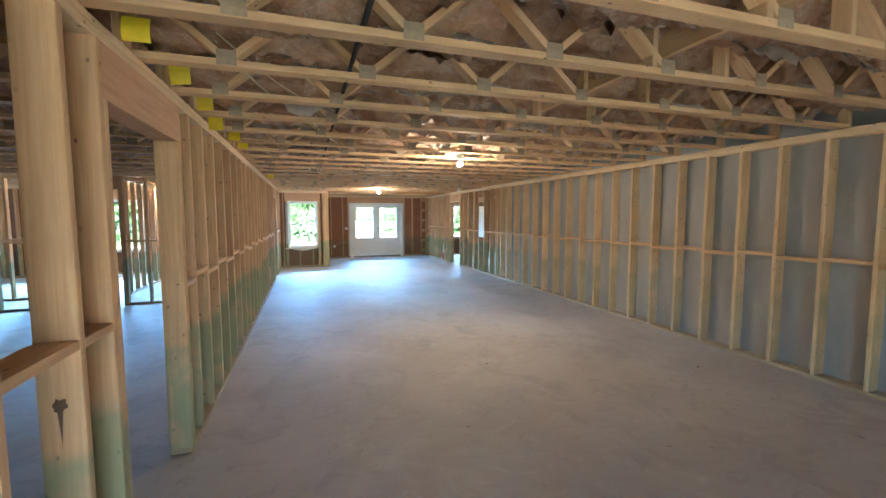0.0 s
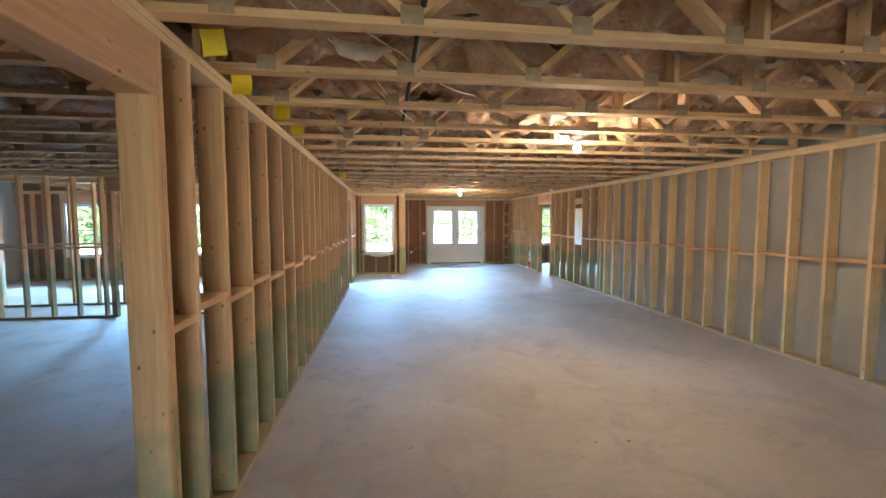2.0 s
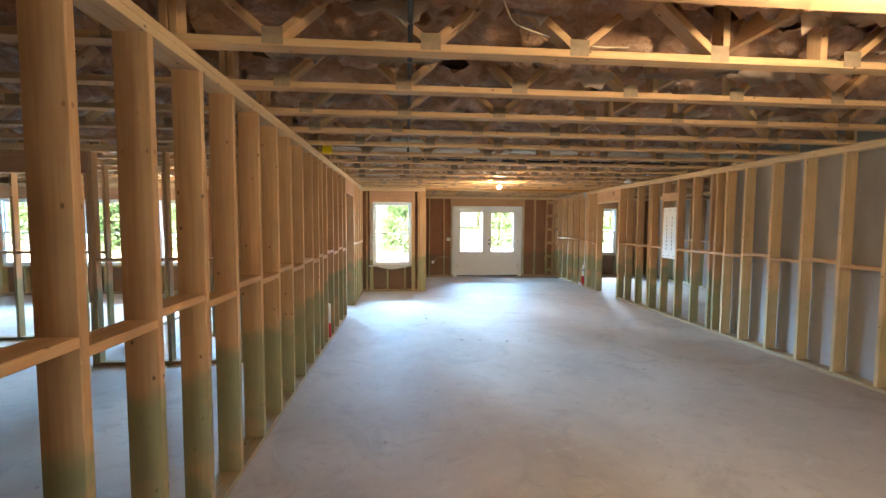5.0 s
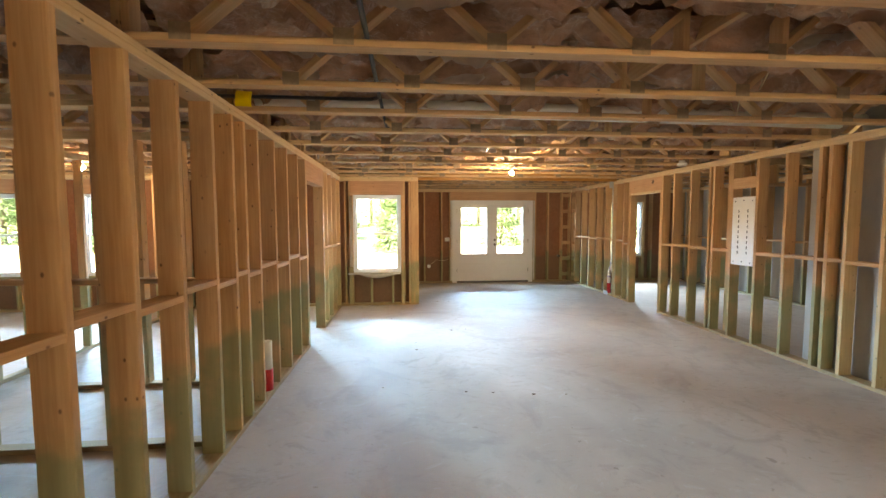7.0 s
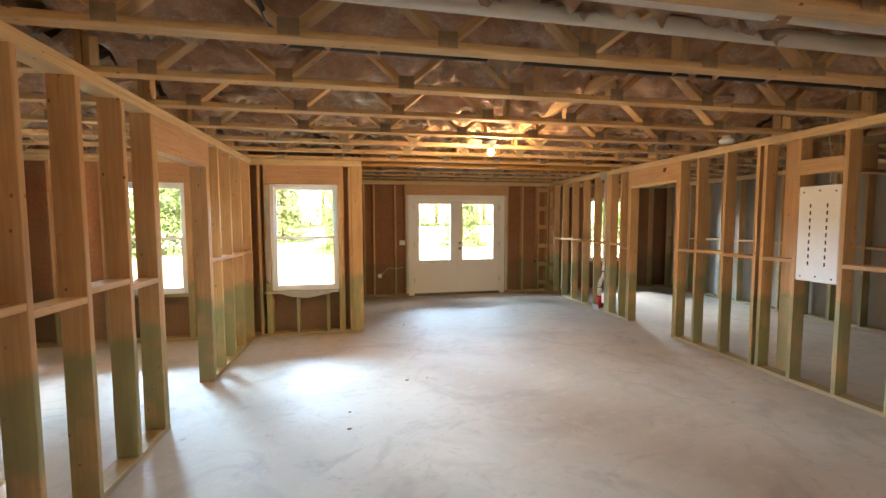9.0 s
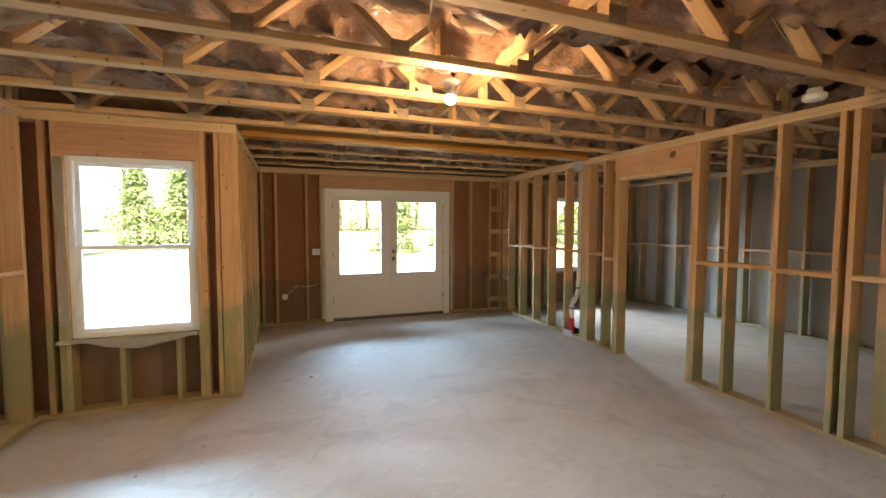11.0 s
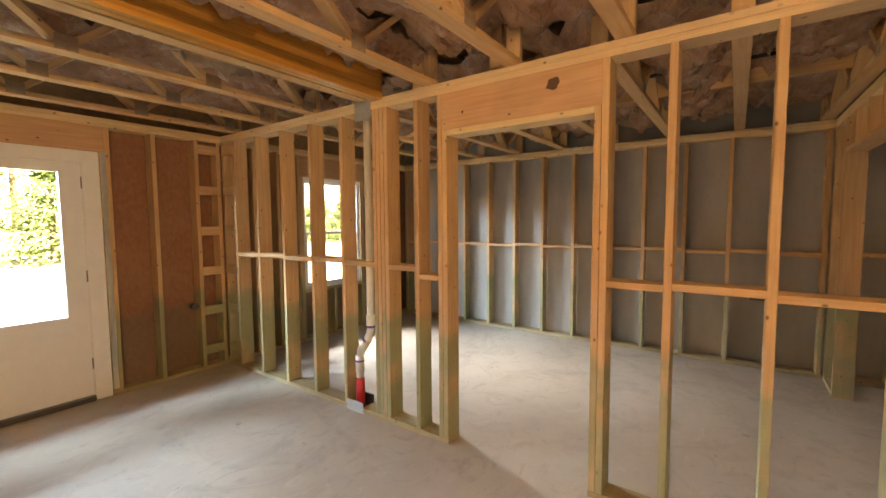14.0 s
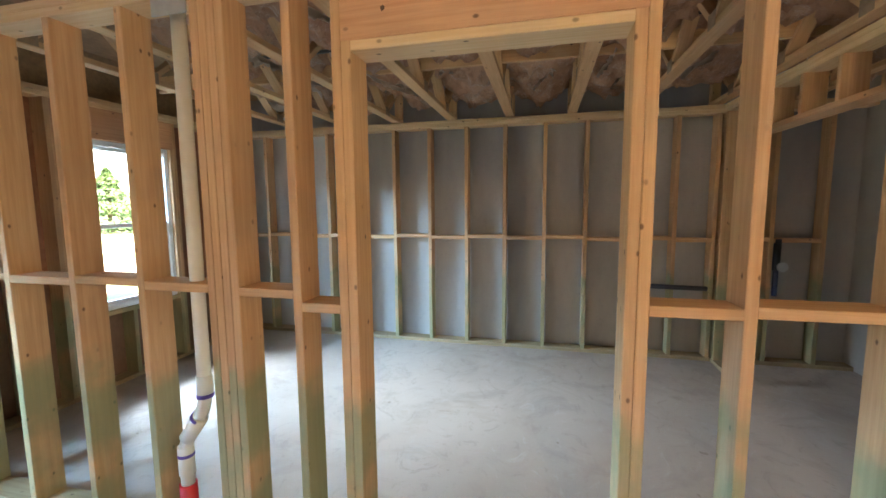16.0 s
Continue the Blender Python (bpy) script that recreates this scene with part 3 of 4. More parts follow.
# ---- garden door ----
def garden_door():
    x0, x1, top = DOOR
    ob = tagged(empty("door_1", ((x0 + x1) / 2, Y_F, 0)), "closed white double garden door with half-height panes", "door", kind="structure")
    a, b = Y_F + 0.02, Y_F + 0.14
    box("door_frame", (x0 + 0.0005, a, 0.0), (x0 + 0.1226, b, top + 0.003), WHITE, ob, bevel=0.004)
    box("door_frame", (x1 - 0.1226, a, 0.0), (x1 - 0.0005, b, top + 0.003), WHITE, ob, bevel=0.004)
    box("door_frame", (x0 + 0.1227, a, top - 0.1), (x1 - 0.1227, b, top + 0.003), WHITE, ob, bevel=0.004)
    box("threshold", (x0 + 0.1227, a - 0.02, 0.0), (x1 - 0.1227, b, 0.045), BRASS, ob, "dark metal threshold", 0.004)
    mid = (x0 + x1) / 2
    for s0, s1, g0, g1 in ((x0 + 0.123, mid - 0.0008, 2.56, 3.245), (mid + 0.0008, x1 - 0.123, 3.52, 4.215)):
        leaf = empty("door_leaf", ((s0 + s1) / 2, Y_F + 0.05, 0.05))
        hang(leaf, ob)
        y0, y1 = Y_F + 0.035, Y_F + 0.08
        for lo, hi in (
            ((s0, y0, 0.05), (g0 - 0.03, y1, top - 0.103)),
            ((g1 + 0.03, y0, 0.05), (s1, y1, top - 0.103)),
            ((g0 - 0.03, y0, 0.05), (g1 + 0.03, y1, 0.74)),
            ((g0 - 0.03, y0, 2.01), (g1 + 0.03, y1, top - 0.103)),
        ):
            box("door_panel", lo, hi, WHITE, leaf)
        for lo, hi in (
            ((g0 - 0.03, y0 - 0.012, 0.74), (g0, y1, 2.01)),
            ((g1, y0 - 0.012, 0.74), (g1 + 0.03, y1, 2.01)),
            ((g0, y0 - 0.012, 0.74), (g1, y1, 0.77)),
            ((g0, y0 - 0.012, 1.98), (g1, y1, 2.01)),
        ):
            box("glazing_bead", lo, hi, WHITE, leaf, bevel=0.003)
        pane = box("pane", (g0, y0 + 0.02, 0.77), (g1, y0 + 0.026, 1.98), GLASS, leaf, "clear glass pane")
        pane.visible_shadow = False
        side = s0 if s0 < mid - 0.1 else s1
        for z in (0.28, 1.05, 1.85):
            box("hinge", (side - 0.008, y0 - 0.008, z), (side + 0.008, y0 - 0.0005, z + 0.1), BRASS, leaf, "dark metal hinge", 0.002)
    for z, r in ((1.13, 0.03), (1.01, 0.032)):
        bm = bmesh.new()
        tube(bm, [(3.46, Y_F + 0.0345, z), (3.46, Y_F + 0.02, z)], r)
        tube(bm, [(3.46, Y_F + 0.02, z), (3.46, Y_F - 0.02, z)], r * 0.55)
        part("door_handle", bm, BRASS, ob, "small dark metal lock")
    for k, (u0, u1) in enumerate(((x0 - 0.075, x0 - 0.002), (x1 + 0.002, x1 + 0.06))):
        bm = bmesh.new()
        n = 14
        rows = []
        for i in range(n + 1):
            z = 0.06 + (top - 0.06) * i / n
            w = 0.5 + 0.5 * noise.noise((k * 9.1, z * 2.4, 1.0))
            out = u0 + (0.05 * w if k == 0 else 0.0), u1 - (0.04 * w if k else 0.0)
            rows.append([bm.verts.new((x, Y_F - 0.003 - 0.004 * w, z)) for x in out])
        for p, q in zip(rows, rows[1:]):
            bm.faces.new((p[0], p[1], q[1], q[0]))
        bmesh.ops.solidify(bm, geom=bm.faces[:], thickness=0.0015)
        part("flashing_wrap", bm, WRAP, ob, "loose white membrane strip")
    return ob


garden_door()


def wrap_flap():
    """Loose white membrane round the foot and side of the window."""
    bm = bmesh.new()
    rows = []
    for i in range(25):
        x = 0.02 + 1.0 * i / 24
        drop = 0.03 + 0.07 * math.sin(math.pi * min(1.0, max(0.0, (x - 0.2) / 0.75))) + 0.01 * noise.noise((x * 6, 0, 0))
        rows.append([bm.verts.new((x, Y_W - 0.004 - 0.012 * v * (1 + noise.noise((x * 5, v, 3))), 0.632 - drop * v)) for v in (0, 0.33, 0.66, 1)])
    for a, b in zip(rows, rows[1:]):
        for j in range(3):
            bm.faces.new((a[j], a[j + 1], b[j + 1], b[j])).smooth = True
    side = []
    for i in range(17):
        z = 0.75 + 1.36 * i / 16
        w = 0.055 + 0.025 * noise.noise((0, z * 3, 5))
        side.append([bm.verts.new((0.112 - w * v, Y_W - 0.004 - 0.008 * v, z)) for v in (0, 1)])
    for a, b in zip(side, side[1:]):
        bm.faces.new((a[0], a[1], b[1], b[0])).smooth = True
    bmesh.ops.solidify(bm, geom=bm.faces[:], thickness=0.001)
    return tagged(part("window_wrap", bm, WRAP), "loose white membrane hanging below the window", "membrane")


wrap_flap()


def knot(parent, at, normal, size, seed, tail=0.0):
    """A dark resin knot with a ragged edge, a hair proud of a board."""
    rnd = random.Random(seed)
    n = Vector(normal)
    a = n.orthogonal().normalized()
    up = Vector((0, 0, 1))
    side = n.cross(up).normalized()
    bm = bmesh.new()
    ring = []
    for k in range(16):
        t = 2 * math.pi * k / 16
        r = size * (0.6 + 0.4 * rnd.random())
        low = tail if k == 12 else 0.0
        ring.append(bm.verts.new(Vector(at) + n * 0.0008 + side * (r * math.cos(t)) + up * (r * 1.1 * math.sin(t) - low)))
    bm.faces.new(ring)
    return part("knot", bm, CHIP, parent, "dark ragged knot")


knot(right.ob, (X_R, 13.735, 2.312), (-1, 0, 0), 0.045, 4)
knot(right.ob, (X_R, 14.33, 2.25), (-1, 0, 0), 0.012, 7)
knot(left.ob, (-0.18, 2.398, 0.965), (0, -1, 0), 0.03, 9, 0.12)

# ---- beams and trusses ----
for i in range(2):
    tagged(board("laminated_beam", (X_N + 0.001, 15.03 + 0.047 * i, 2.45), (X_R - 0.001, 15.075 + 0.047 * i, 2.868), "x", LVL), "orange laminated veneer timber beam across the ceiling", "beam", "laminated beams")


def slanted(name, p, q, wide, high, material, parent):
    p, q = Vector(p), Vector(q)
    way = (q - p).normalized()
    side = Vector((0, 1, 0))
    up = way.cross(side)
    ob = new(name, board_mesh((q - p).length, wide, high, material))
    ob.matrix_world = Matrix.Translation((p + q) / 2) @ Matrix((way, side, up)).transposed().to_4x4()
    hang(ob, parent)
    return ob


PLATE_MESH = {}


def floor_truss(x0, x1, y, first, chase=None):
    """A parallel-chord truss of flat two-by-fours along x: chords, slanting webs, steel plates at the nodes."""
    ob = tagged(empty("floor_truss", (x0, y, Z_TOP)), "open-web timber floor truss with steel nail plates", "truss", "floor trusses")
    w = 0.089
    lo, hi = Z_TOP + 0.001, 2.873
    board("bottom_chord", (x0, y - w / 2, lo), (x1, y + w / 2, lo + T), "x", TRUSS, ob)
    board("top_chord", (x0, y - w / 2, hi - T), (x1, y + w / 2, hi), "x", TRUSS, ob)
    zb, zt = lo + T, hi - T
    for x in (x0 + 0.02, x1 - 0.02):
        board("end_post", (x - 0.019, y - w / 2, zb + 0.001), (x + 0.019, y + w / 2, zt - 0.001), "z", TRUSS, ob)
    node = x0 + first
    while node < x1 - 0.12:
        for k in (-1, 1):
            end = node + k * 0.37
            if x0 + 0.05 < end < x1 - 0.05 and not (chase and chase[0] < (node + end) / 2 < chase[1]):
                slanted("web", (node + k * 0.03, y, zb + 0.02), (end, y, zt - 0.02), w - 0.002, T, TRUSS, ob)
        for s in (-1, 1):
            box_plate("nail_plate", node, y + s * (w / 2 + 0.0012), lo + 0.047, ob)
            if node + 0.37 < x1 - 0.1:
                box_plate("nail_plate", node + 0.37, y + s * (w / 2 + 0.0012), hi - 0.03, ob)
        node += 0.76
    if chase:
        for x in chase:
            board("web_post", (x - 0.019, y - w / 2 + 0.001, zb + 0.001), (x + 0.019, y + w / 2 - 0.001, zt - 0.001), "z", TRUSS, ob)
    return ob


def box_plate(name, x, y, z, parent):
    if not PLATE_MESH:
        bm = bmesh.new()
        hull(bm, (-0.05, -0.001, -0.04), (0.05, 0.001, 0.04))
        for i in range(5):
            hull(bm, (-0.042 + 0.019 * i, -0.0018, -0.035), (-0.034 + 0.019 * i, 0.0018, 0.035))
        me = bpy.data.meshes.new(name)
        bm.to_mesh(me)
        bm.free()
        me.materials.append(NAIL)
        PLATE_MESH[0] = me
    ob = new(name, PLATE_MESH[0])
    ob.location = (x, y, z)
    hang(ob, parent)
    return ob


TRUSS_Y = [2.565 + 0.6235 * k + 0.05 * min(4, max(0, k - 12)) for k in range(-7, 24)]
far_y = [y for y in TRUSS_Y if y > Y_W + 0.1]
kinds = [floor_truss(X_L - 0.06, X_R + 0.06, TRUSS_Y[k], first, (2.62, 3.18)) for k, first in enumerate((0.33, 0.47, 0.60, 0.26))]
for k, y in enumerate(TRUSS_Y[4:]):
    if y < Y_W + 0.1:
        copy_thing(kinds[(k * 3 + k // 3) % 4], Matrix.Translation((X_L - 0.06, y, Z_TOP)))
bayed = floor_truss(X_N - 0.1, X_R + 0.06, far_y[0], 0.4)
for y in far_y[1:]:
    copy_thing(bayed, Matrix.Translation((X_N - 0.1, y, Z_TOP)))
side_y = [y + 0.14 for y in TRUSS_Y if 10.7 < y < Y_F - 0.3]
side = floor_truss(X_R + 0.065, X_B + 0.12, side_y[0], 0.3)
for y in side_y[1:]:
    copy_thing(side, Matrix.Translation((X_R + 0.065, y, Z_TOP)))
west_y = [y for y in TRUSS_Y if 2.0 < y < Y_W]
west = floor_truss(-7.0, X_L - 0.065, west_y[0], 0.5)
for y in west_y[1:]:
    copy_thing(west, Matrix.Translation((-7.0, y, Z_TOP)))

for x, y0, y1 in ((2.77, Y_S, 11.3), (3.14, 10.9, 14.9), (7.3, 11.0, 17.2)):
    tagged(board("strongback", (x - T / 2, y0, 2.60), (x + T / 2, y1, 2.74), "y", TRUSS), "long timber strongback threaded through the trusses", "beam", "strongbacks")


# ---- insulation between the trusses ----
def sagging(x, v, y, seed):
    """Height of a batt's underside at a place across its bay (v from 0 to 1)."""
    p = Vector((x * 2.1, y * 2.6, seed * 3.7))
    fold = 1.0 - abs(noise.noise(p * 1.9)) * 2.2
    lump = 0.085 * noise.noise(p * 0.8) - 0.07 * max(0.0, fold) ** 3 + 0.04 * noise.noise(p * 4.3) + 0.02 * noise.noise(p * 9.0)
    return max(2.545, min(2.868, 2.765 - 0.1 * math.sin(math.pi * v) + lump * 1.15))


def facing_flap(parent, x, y, z, length, drop, rnd):
    """A torn, crumpled edge of the thin facing that hangs below a batt."""
    bm = bmesh.new()
    k = rnd.uniform(0, 50)
    lean, turn = rnd.uniform(-0.7, 0.7), rnd.uniform(-0.35, 0.35)
    n = max(6, int(length / 0.035))
    rows = []
    for i in range(n + 1):
        u = i / n - 0.5
        deep = drop * (0.35 + 0.65 * math.sin(math.pi * (i + 0.4) / (n + 0.8))) * (0.7 + 0.9 * abs(noise.noise((u * 9, k, 0))))
        row = []
        for j in range(5):
            v = j / 4
            crumple = Vector((noise.noise((u * 14, v * 3, k)), noise.noise((u * 14, v * 3, k + 9)), noise.noise((u * 11, v * 4, k + 18)))) * (0.012 + 0.03 * v)
            row.append(bm.verts.new(Vector((x + u * length, y + u * length * turn + lean * deep * v, z + 0.012 - deep * v)) + crumple))
        rows.append(row)
    for a, b in zip(rows, rows[1:]):
        for j in range(4):
            bm.faces.new((a[j], a[j + 1], b[j + 1], b[j])).smooth = True
    bmesh.ops.solidify(bm, geom=bm.faces[:], thickness=0.0015)
    return part("facing_flap", bm, FILM, parent, "torn pale crumpled facing")


def insulation(x0, x1, y0, y1, seed, flaps=0):
    bm = bmesh.new()
    nx, ny = int((x1 - x0) / 0.035), 16
    rows = []
    for i in range(nx + 1):
        x = x0 + (x1 - x0) * i / nx
        rows.append([bm.verts.new((x, y0 + (y1 - y0) * j / ny, sagging(x, j / ny, y0 + (y1 - y0) * j / ny, seed))) for j in range(ny + 1)])
    for p, q in zip(rows, rows[1:]):
        for j in range(ny):
            bm.faces.new((p[j], p[j + 1], q[j + 1], q[j])).smooth = True
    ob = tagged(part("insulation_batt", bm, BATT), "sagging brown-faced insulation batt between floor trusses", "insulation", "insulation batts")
    rnd = random.Random(seed + 400)
    for k in range(flaps):
        x = x0 + 0.4 + (x1 - x0 - 0.8) * (k + rnd.random()) / flaps
        v = rnd.uniform(0.3, 0.8)
        y = y0 + (y1 - y0) * v
        facing_flap(ob, x, y, sagging(x, v, y, seed), rnd.uniform(0.22, 0.75), rnd.uniform(0.045, 0.11), rnd)
    return ob


for i, (a, b) in enumerate(zip(TRUSS_Y, TRUSS_Y[1:])):
    if b < Y_W + 0.1:
        insulation(X_L - 0.05, X_R + 0.05, a + 0.002, b - 0.002, i, 9 if a > 1.0 else 0)
        if a > 2.0:
            insulation(-7.0, X_L - 0.1, a + 0.002, b - 0.002, i + 60, 4)
    else:
        insulation(X_N - 0.1, X_R + 0.05, a + 0.002, b - 0.002, i, 5)
    if a > 10.7 and b < Y_F - 0.3:
        insulation(X_R + 0.1, X_B + 0.1, a + 0.142, b + 0.138, i + 120, 4)


# ---- lamps and fittings ----
def bare_bulb(x, y, lit=True):
    ob = tagged(empty("ceiling_lamp", (x, y, Z_TOP)), "bare glowing bulb in a white porcelain lampholder", "lamp", "bare bulbs")
    bm = bmesh.new()
    lathe(bm, (x, y, Z_TOP), [(0.055, 0.0), (0.058, -0.008), (0.05, -0.018), (0.026, -0.026), (0.024, -0.045), (0.02, -0.047)])
    part("lampholder", bm, WHITE, ob, "white porcelain lampholder")
    # opaque collar added to keep the bulb's glow off the batts above
    bm = bmesh.new()
    lathe(bm, (x, y, Z_TOP - 0.047), [(0.014, 0.0), (0.016, -0.014), (0.025, -0.032), (0.031, -0.05)])
    part("bulb_base", bm, WHITE, ob, "white plastic collar added to screen upward light")
    bm = bmesh.new()
    lathe(bm, (x, y, Z_TOP - 0.0975), [(0.03, 0.0), (0.0305, -0.012), (0.028, -0.028), (0.02, -0.041), (0.006, -0.046)])
    part("bulb", bm, GLOW, ob, "glowing warm bulb")
    return ob


bare_bulb(2.69, 5.90)
bare_bulb(2.757, 12.94)
bare_bulb(-3.2, 12.66)
bm = bmesh.new()
lathe(bm, (5.035, 12.245, Z_TOP - 0.08), [(0.04, 0.08), (0.042, 0.046), (0.062, 0.044), (0.066, 0.036), (0.064, 0.014), (0.054, 0.004), (0.025, 0.0)])
tagged(part("smoke_detector", bm, WHITE), "round white smoke detector under a truss", "detector")

# ---- drain pipe in the right partition ----
drain = tagged(empty("drain_pipe", (5.6, 15.3, 0)), "white plastic drain pipe with a red taped foot", "pipe")
bm = bmesh.new()
tube(bm, [(5.6, 15.265, 2.38), (5.6, 15.265, 0.73), (5.6, 15.27, 0.68), (5.6, 15.285, 0.63), (5.6, 15.355, 0.53), (5.6, 15.385, 0.48), (5.6, 15.40, 0.42), (5.6, 15.40, 0.2)], 0.03)
part("pipe", bm, PVC, drain)
for a, b in (((15.265, 0.80), (15.265, 0.70)), ((15.385, 0.48), (15.30, 0.595)), ((15.40, 0.44), (15.40, 0.30))):
    bm = bmesh.new()
    tube(bm, [(5.6, *a), (5.6, *b)], 0.036)
    part("coupling", bm, PVC, drain)
for a, b in (((15.265, 0.715), (15.265, 0.697)), ((15.315, 0.583), (15.304, 0.597)), ((15.40, 0.405), (15.40, 0.39))):
    bm = bmesh.new()
    tube(bm, [(5.6, *a), (5.6, *b)], 0.0375)
    part("primer_ring", bm, PURPLE, drain, "purple primer ring")
bm = bmesh.new()
tube(bm, [(5.6, 15.40, 0.25), (5.6, 15.40, 0.005)], 0.039)
part("tape_sleeve", bm, RED, drain, "bright red tape sleeve")
guard = box("nail_guard", (X_R - 0.006, 15.15, 2.325), (X_R - 0.0015, 15.32, 2.465), GALV, bevel=0.001)
tagged(guard, "grey steel nail guard plate on the top plate", "plate")
bm = bmesh.new()
hull(bm, (X_R - 0.02, 15.28, 0.001), (X_R - 0.016, 15.47, 0.09))
hull(bm, (X_R - 0.016, 15.28, 0.001), (X_R + 0.02, 15.47, 0.005))
tagged(part("pipe_guard", bm, GALV), "bent grey steel plate at the drain's foot", "plate")
tagged(box("floor_sleeve", (5.645, 15.30, 0.0), (5.66, 15.47, 0.11), BLACK, bevel=0.003), "dark box-out at the drain's foot", "box")

stack = tagged(empty("stub_pipe", (-0.17, 10.58, 0)), "white capped pipe stub with red tape", "pipe")
bm = bmesh.new()
tube(bm, [(-0.17, 10.58, 0.22), (-0.17, 10.58, 0.5)], 0.05)
part("pipe", bm, PVC, stack)
bm = bmesh.new()
tube(bm, [(-0.17, 10.58, 0.0), (-0.17, 10.58, 0.24)], 0.054)
part("tape_sleeve", bm, RED, stack, "bright red tape sleeve")


# ---- structured wiring panel between two studs ----
def wiring_panel():
    ob = tagged(empty("wiring_panel", (5.54, 11.707, 1.03)), "tall white metal wiring panel with two rows of slots", "panel")
    y0, y1, z0, z1 = 11.526, 11.889, 1.03, 1.925
    box("panel_box", (X_R + 0.004, y0, z0), (X_R + 0.095, y1, z1), WHITE, ob, bevel=0.004)
    for y in (11.635, 11.78):
        for i in range(9):
            z = 1.18 + 0.068 * i
            box("slot", (X_R + 0.0015, y - 0.006, z), (X_R + 0.006, y + 0.006, z + 0.036), DARK, ob)
    for y, z in ((11.57, 1.87), (11.707, 1.88), (11.845, 1.87), (11.57, 1.07), (11.707, 1.08), (11.845, 1.07)):
        box("slot", (X_R + 0.0015, y - 0.007, z - 0.007), (X_R + 0.006, y + 0.007, z + 0.007), DARK, ob)
    return ob


wiring_panel()

# ---- pipes and cables in the ceiling ----
for pts, r, m, label in (
    ([(0.99, Y_S + 0.1, 2.56), (0.955, 9.83, 2.56), (0.95, 9.9, 2.56), (0.88, 9.95, 2.56), (-0.3, 9.95, 2.56)], 0.014, BLACK, "black iron gas pipe through the trusses"),
    ([(0.95, 9.95, 2.585), (0.95, 11.02, 2.585), (1.0, 11.07, 2.585), (5.4, 11.1, 2.585)], 0.014, BLACK, "black iron gas pipe through the trusses"),
    ([(0.75, 9.72, 2.6), (1.1, 9.72, 2.595), (1.4, 9.72, 2.59)], 0.03, PVC, "white plastic drain under the subfloor"),
    ([(-0.1, 10.3, 2.63), (2.7, 10.3, 2.61), (5.5, 10.3, 2.58)], 0.045, PVC, "wide plastic drain under the subfloor"),
    ([(-0.1, 10.52, 2.63), (2.7, 10.52, 2.61), (5.5, 10.52, 2.58)], 0.045, PVC, "wide plastic drain under the subfloor"),
    ([(7.0, 11.0, 2.70), (7.0, 14.0, 2.70), (7.0, 17.0, 2.7)], 0.014, BLACK, "black iron gas pipe through the trusses"),
):
    bm = bmesh.new()
    tube(bm, pts, r, 10)
    tagged(part("ceiling_pipe", bm, m), label, "pipe", "ceiling pipes")

# ---- yellow tags at the truss ends ----
for i, (y, z, x) in enumerate(((2.84, 2.49, -0.06), (3.52, 2.505, -0.06), (4.14, 2.5, -0.06), (4.51, 2.43, -0.06), (5.4, 2.5, -0.05), (5.94, 2.5, -0.04), (9.72, 2.48, -0.03))):
    bm = bmesh.new()
    rows = []
    for k in range(6):
        v = k / 5
        rows.append([bm.verts.new((x + u * 0.11, y - 0.012 - 0.02 * math.sin(2.6 * v + i), z + 0.05 - 0.11 * v + 0.012 * u * math.sin(i))) for u in (0, 0.5, 1)])
    for p, q in zip(rows, rows[1:]):
        for j in range(2):
            bm.faces.new((p[j], p[j + 1], q[j + 1], q[j]))
    bmesh.ops.solidify(bm, geom=bm.faces[:], thickness=0.0012)
    tagged(part("truss_tag", bm, YELLOW), "curled bright yellow tag stapled to a truss end", "tag", "yellow tags")

# ---- switch, outlet boxes ----
tagged(box("switch_box", (2.13, Y_F - 0.03, 1.1), (2.25, Y_F + 0.03, 1.2), WHITE, bevel=0.004), "white switch box on a stud", "electrical box")
bm = bmesh.new()
tube(bm, [(1.71, Y_F + 0.03, 0.45), (1.71, Y_F - 0.01, 0.45)], 0.045)
tagged(part("outlet_box", bm, WHITE), "round white electrical box low in the wall", "electrical box")

bm = bmesh.new()
tube(bm, [(5.2, Y_F + 0.06, 0.69), (5.2, Y_F - 0.02, 0.69)], 0.035)
tagged(part("outlet_box", bm, BRASS), "round dark cable box low in the far wall", "electrical box")
valve = tagged(empty("water_valve", (8.56, 11.64, 0.7)), "black water pipe with a round steel valve", "valve")
bm = bmesh.new()
tube(bm, [(8.56, 11.64, 1.22), (8.56, 11.64, 0.92)], 0.03)
part("pipe", bm, BLACK, valve)
bm = bmesh.new()
tube(bm, [(8.56, 11.64, 0.92), (8.56, 11.64, 0.68)], 0.022)
part("valve_body", bm, BLUE, valve, "dark blue valve body")
bm = bmesh.new()
tube(bm, [(8.53, 11.64, 0.97), (8.46, 11.64, 0.97)], 0.012)
tube(bm, [(8.46, 11.64, 0.97), (8.445, 11.64, 0.97)], 0.045)
part("hand_wheel", bm, GALV, valve, "round steel hand wheel")
bm = bmesh.new()
tube(bm, [(8.525, 12.22, 0.73), (8.525, 12.45, 0.735), (8.525, 12.74, 0.74)], 0.024)
tagged(part("wall_pipe", bm, BLACK), "short black pipe along the back wall studs", "pipe")


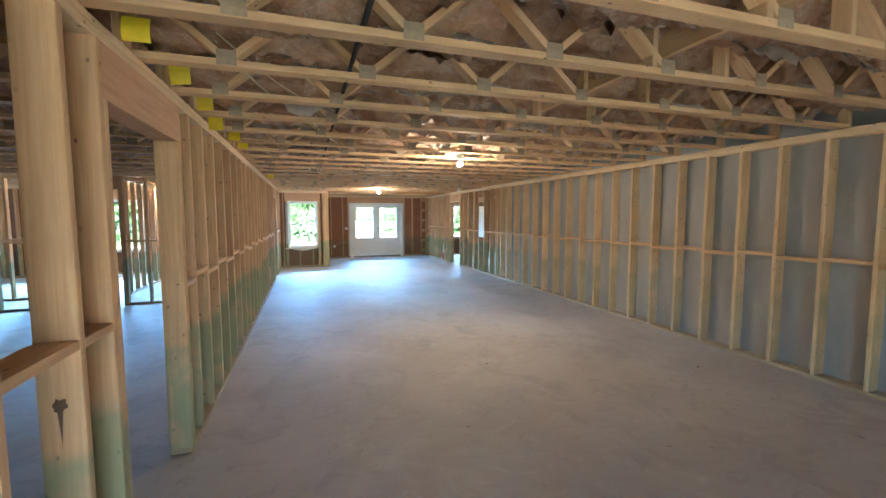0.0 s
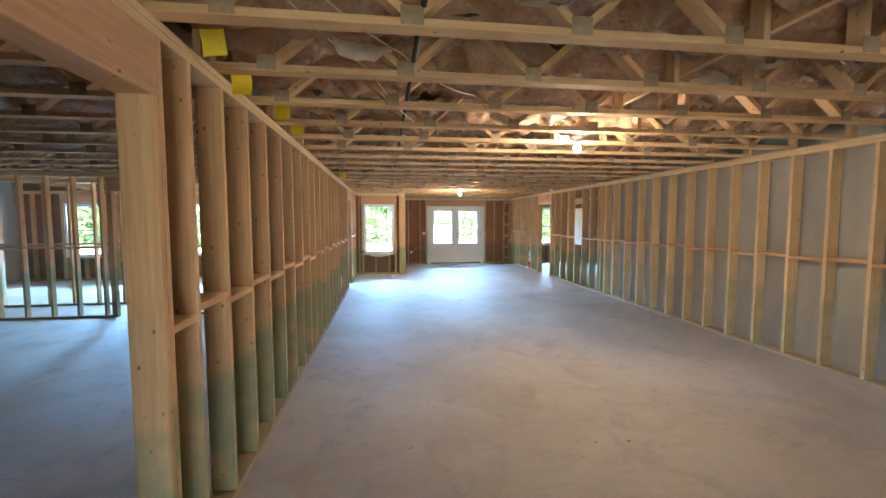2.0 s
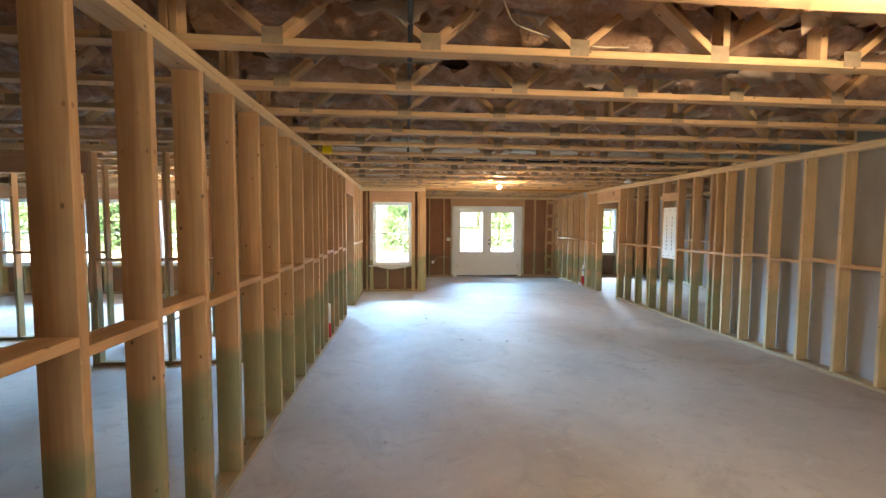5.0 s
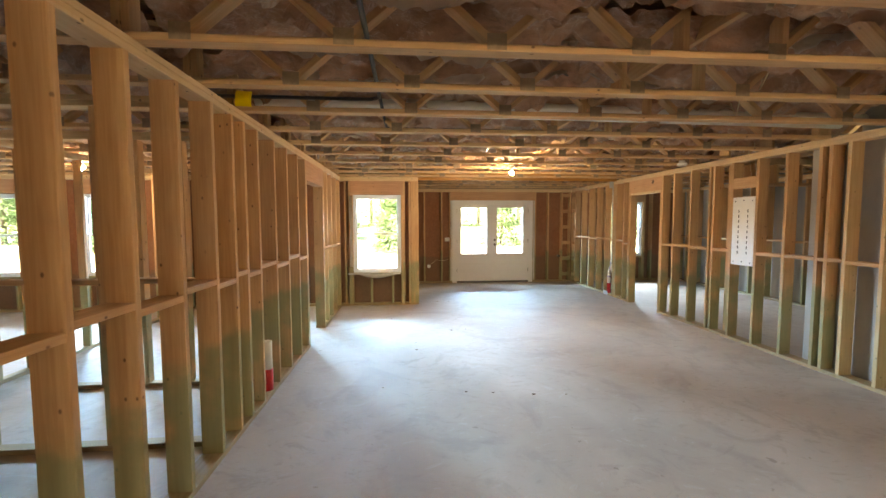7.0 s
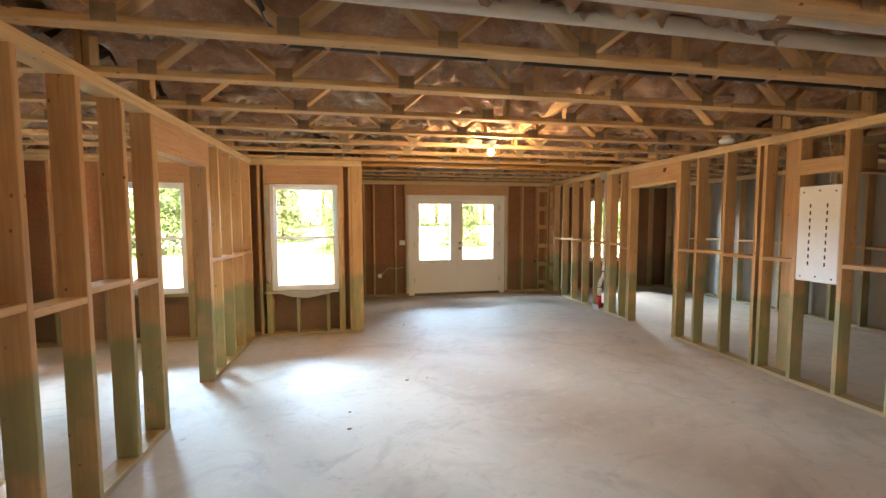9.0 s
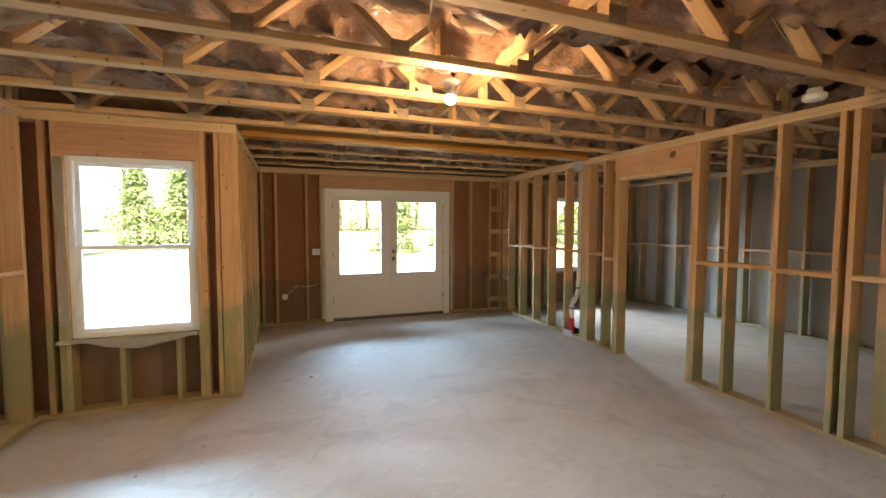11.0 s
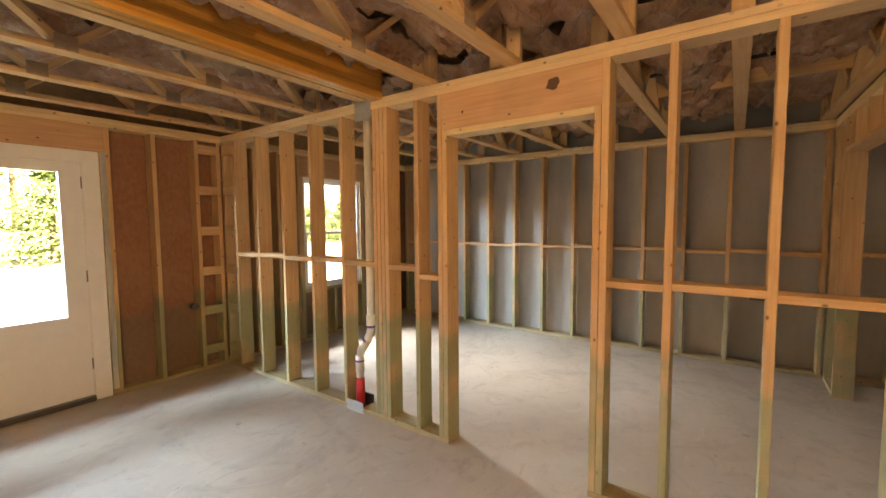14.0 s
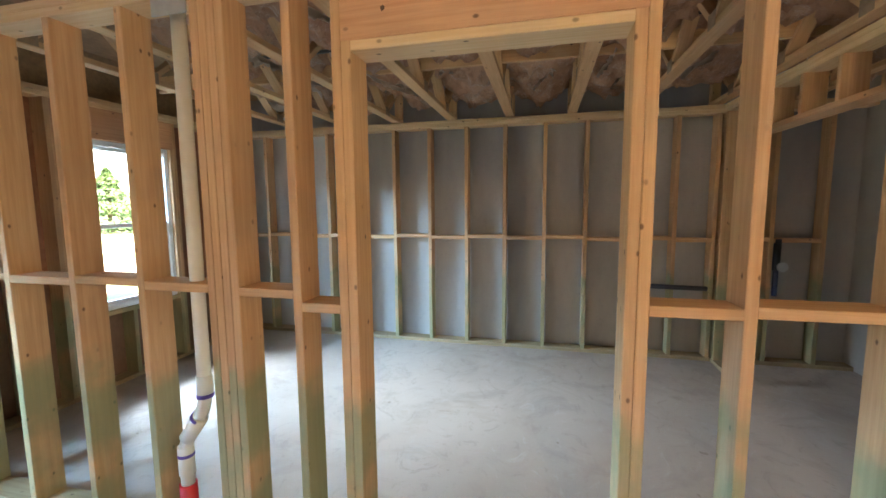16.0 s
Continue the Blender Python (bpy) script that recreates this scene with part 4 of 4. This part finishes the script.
# ---- cables ----
def cable(points, r=0.004, label="cream electric cable drooping between trusses"):
    bm = bmesh.new()
    line = []
    for a, b in zip(points, points[1:]):
        a, b = Vector(a), Vector(b)
        for k in range(8):
            v = k / 8
            p = a.lerp(b, v)
            p.z -= 0.05 * math.sin(math.pi * v) * (b - a).length
            line.append(p)
    line.append(Vector(points[-1]))
    tube(bm, line, r, 6)
    return tagged(part("cable", bm, WIRE), label, "cable", "ceiling cables")


cable([(0.25, 3.2, 2.66), (0.9, 4.4, 2.6), (1.5, 5.2, 2.62), (2.3, 6.0, 2.62)])
cable([(0.2, 3.3, 2.68), (0.7, 4.6, 2.58), (1.3, 6.4, 2.62), (1.2, 7.0, 2.6)])
cable([(1.35, 6.3, 2.62), (1.35, 6.55, 2.56), (1.5, 6.9, 2.62), (2.2, 7.1, 2.62)])
cable([(3.6, 9.3, 2.64), (3.62, 9.4, 2.53), (3.68, 9.45, 2.62)])
cable([(3.9, 9.9, 2.64), (3.95, 10.0, 2.5), (3.98, 10.1, 2.64)])
cable([(2.757, 12.94, 2.62), (3.2, 13.0, 2.64), (4.0, 12.9, 2.66), (5.0, 12.7, 2.62)])
cable([(2.4, 12.2, 2.66), (2.5, 12.6, 2.6), (2.757, 12.94, 2.6)])
cable([(4.2, 12.0, 2.66), (4.7, 12.15, 2.62), (4.98, 12.2, 2.55)])
cable([(5.55, 11.6, 2.6), (5.58, 11.58, 2.2), (5.58, 11.57, 1.95)], label="cream cable dropping to the wiring panel")
cable([(5.55, 11.7, 2.6), (5.58, 11.66, 2.2), (5.58, 11.66, 1.95)], label="cream cable dropping to the wiring panel")
cable([(1.71, Y_F + 0.02, 0.46), (1.9, Y_F + 0.04, 0.62), (2.05, Y_F - 0.006, 0.6), (2.22, Y_F + 0.05, 0.63)], label="thin cable from the low wall box")

# ---- garden ----
bm = bmesh.new()
n, half = 60, 300.0
grid = {}
for i in range(n + 1):
    for j in range(n + 1):
        x, y = (((i / n * 2 - 1) ** 3) * half, ((j / n * 2 - 1) ** 3) * half + 20)
        rise = max(0.0, y - 26) * 0.03 + 0.1 * noise.noise((x * 0.1, y * 0.1, 2)) * min(1, max(0, y - 20) / 8)
        grid[i, j] = bm.verts.new((x, y, -0.16 + min(rise, 3.0)))
for i in range(n):
    for j in range(n):
        bm.faces.new((grid[i, j], grid[i + 1, j], grid[i + 1, j + 1], grid[i, j + 1]))
tagged(part("ground", bm, GROUND), "sunlit lawn and bare pale clay behind the house", "ground", kind="structure")


def conifer(x, y, height, wide, seed, z=0.0):
    rnd = random.Random(seed)
    ob = tagged(empty("tree", (x, y, z)), "bushy green evergreen tree in bright sun", "tree", "garden trees")
    bm = bmesh.new()
    bmesh.ops.create_cone(bm, cap_ends=True, segments=8, radius1=wide * 0.07, radius2=wide * 0.012, depth=height, matrix=Matrix.Translation((x, y, z + height / 2)))
    part("trunk", bm, BARK, ob)
    verts, faces = [], []
    for _ in range(4600):
        v = rnd.random() ** 1.25
        reach = wide * (1 - v) ** 0.8 * (0.45 + 0.55 * rnd.random() ** 0.6) * (0.86 + 0.16 * math.sin(v * 31 + rnd.random() * 2.5))
        a = rnd.random() * 2 * math.pi
        c = Vector((x + reach * math.cos(a), y + reach * math.sin(a), z + 0.15 + v * height * 0.97 - reach * 0.12))
        s = rnd.uniform(0.06, 0.15) * (0.5 + wide / 3)
        out = Vector((math.cos(a), math.sin(a), rnd.uniform(-0.5, 0.4))).normalized()
        side = out.cross(Vector((0, 0, 1))).normalized() * s * 0.5
        k = len(verts)
        verts += [c - side, c + side, c + out * s * 1.3, c - out * 0.3 * s + Vector((0, 0, s * 0.5))]
        faces += [(k, k + 1, k + 2), (k + 1, k, k + 3)]
    me = bpy.data.meshes.new("crown")
    me.from_pydata(verts, [], faces)
    me.materials.append(LEAF)
    crown = new("crown", me)
    hang(crown, ob)


TREES = random.Random(5)
for k in range(24):
    x = -26 + 58 * k / 23 + TREES.uniform(-1.2, 1.2)
    conifer(x, 33 + TREES.uniform(-3, 6), TREES.uniform(3.2, 6.8), TREES.uniform(1.5, 2.6), k, 0.1)
for k in range(34):
    x = -60 + 125 * k / 33 + TREES.uniform(-2, 2)
    conifer(x, 60 + TREES.uniform(-6, 8), TREES.uniform(9, 16), TREES.uniform(3.0, 4.6), k + 70, 0.8)

# ---- litter on the slab ----
for k, (x, y) in enumerate(((0.91, 10.6), (1.95, 10.39), (2.32, 10.32), (2.62, 10.29), (1.7, 10.43), (1.8, 12.67), (2.01, 12.69), (1.255, 12.06), (1.26, 11.77), (2.32, 4.73), (2.57, 4.71), (4.71, 3.88), (1.72, 14.88), (1.76, 14.9), (1.985, 14.91), (0.88, 13.5))):
    bm = bmesh.new()
    vs = bmesh.ops.create_icosphere(bm, subdivisions=1, radius=0.007 + 0.003 * (k % 3))["verts"]
    for v in vs:
        v.co = Vector((v.co.x * 1.6 + x, v.co.y + y, max(0.0005, v.co.z * 0.4 + 0.005)))
    tagged(part("debris", bm, CHIP), "small dark crumb of dirt on the slab", "debris", "slab debris")
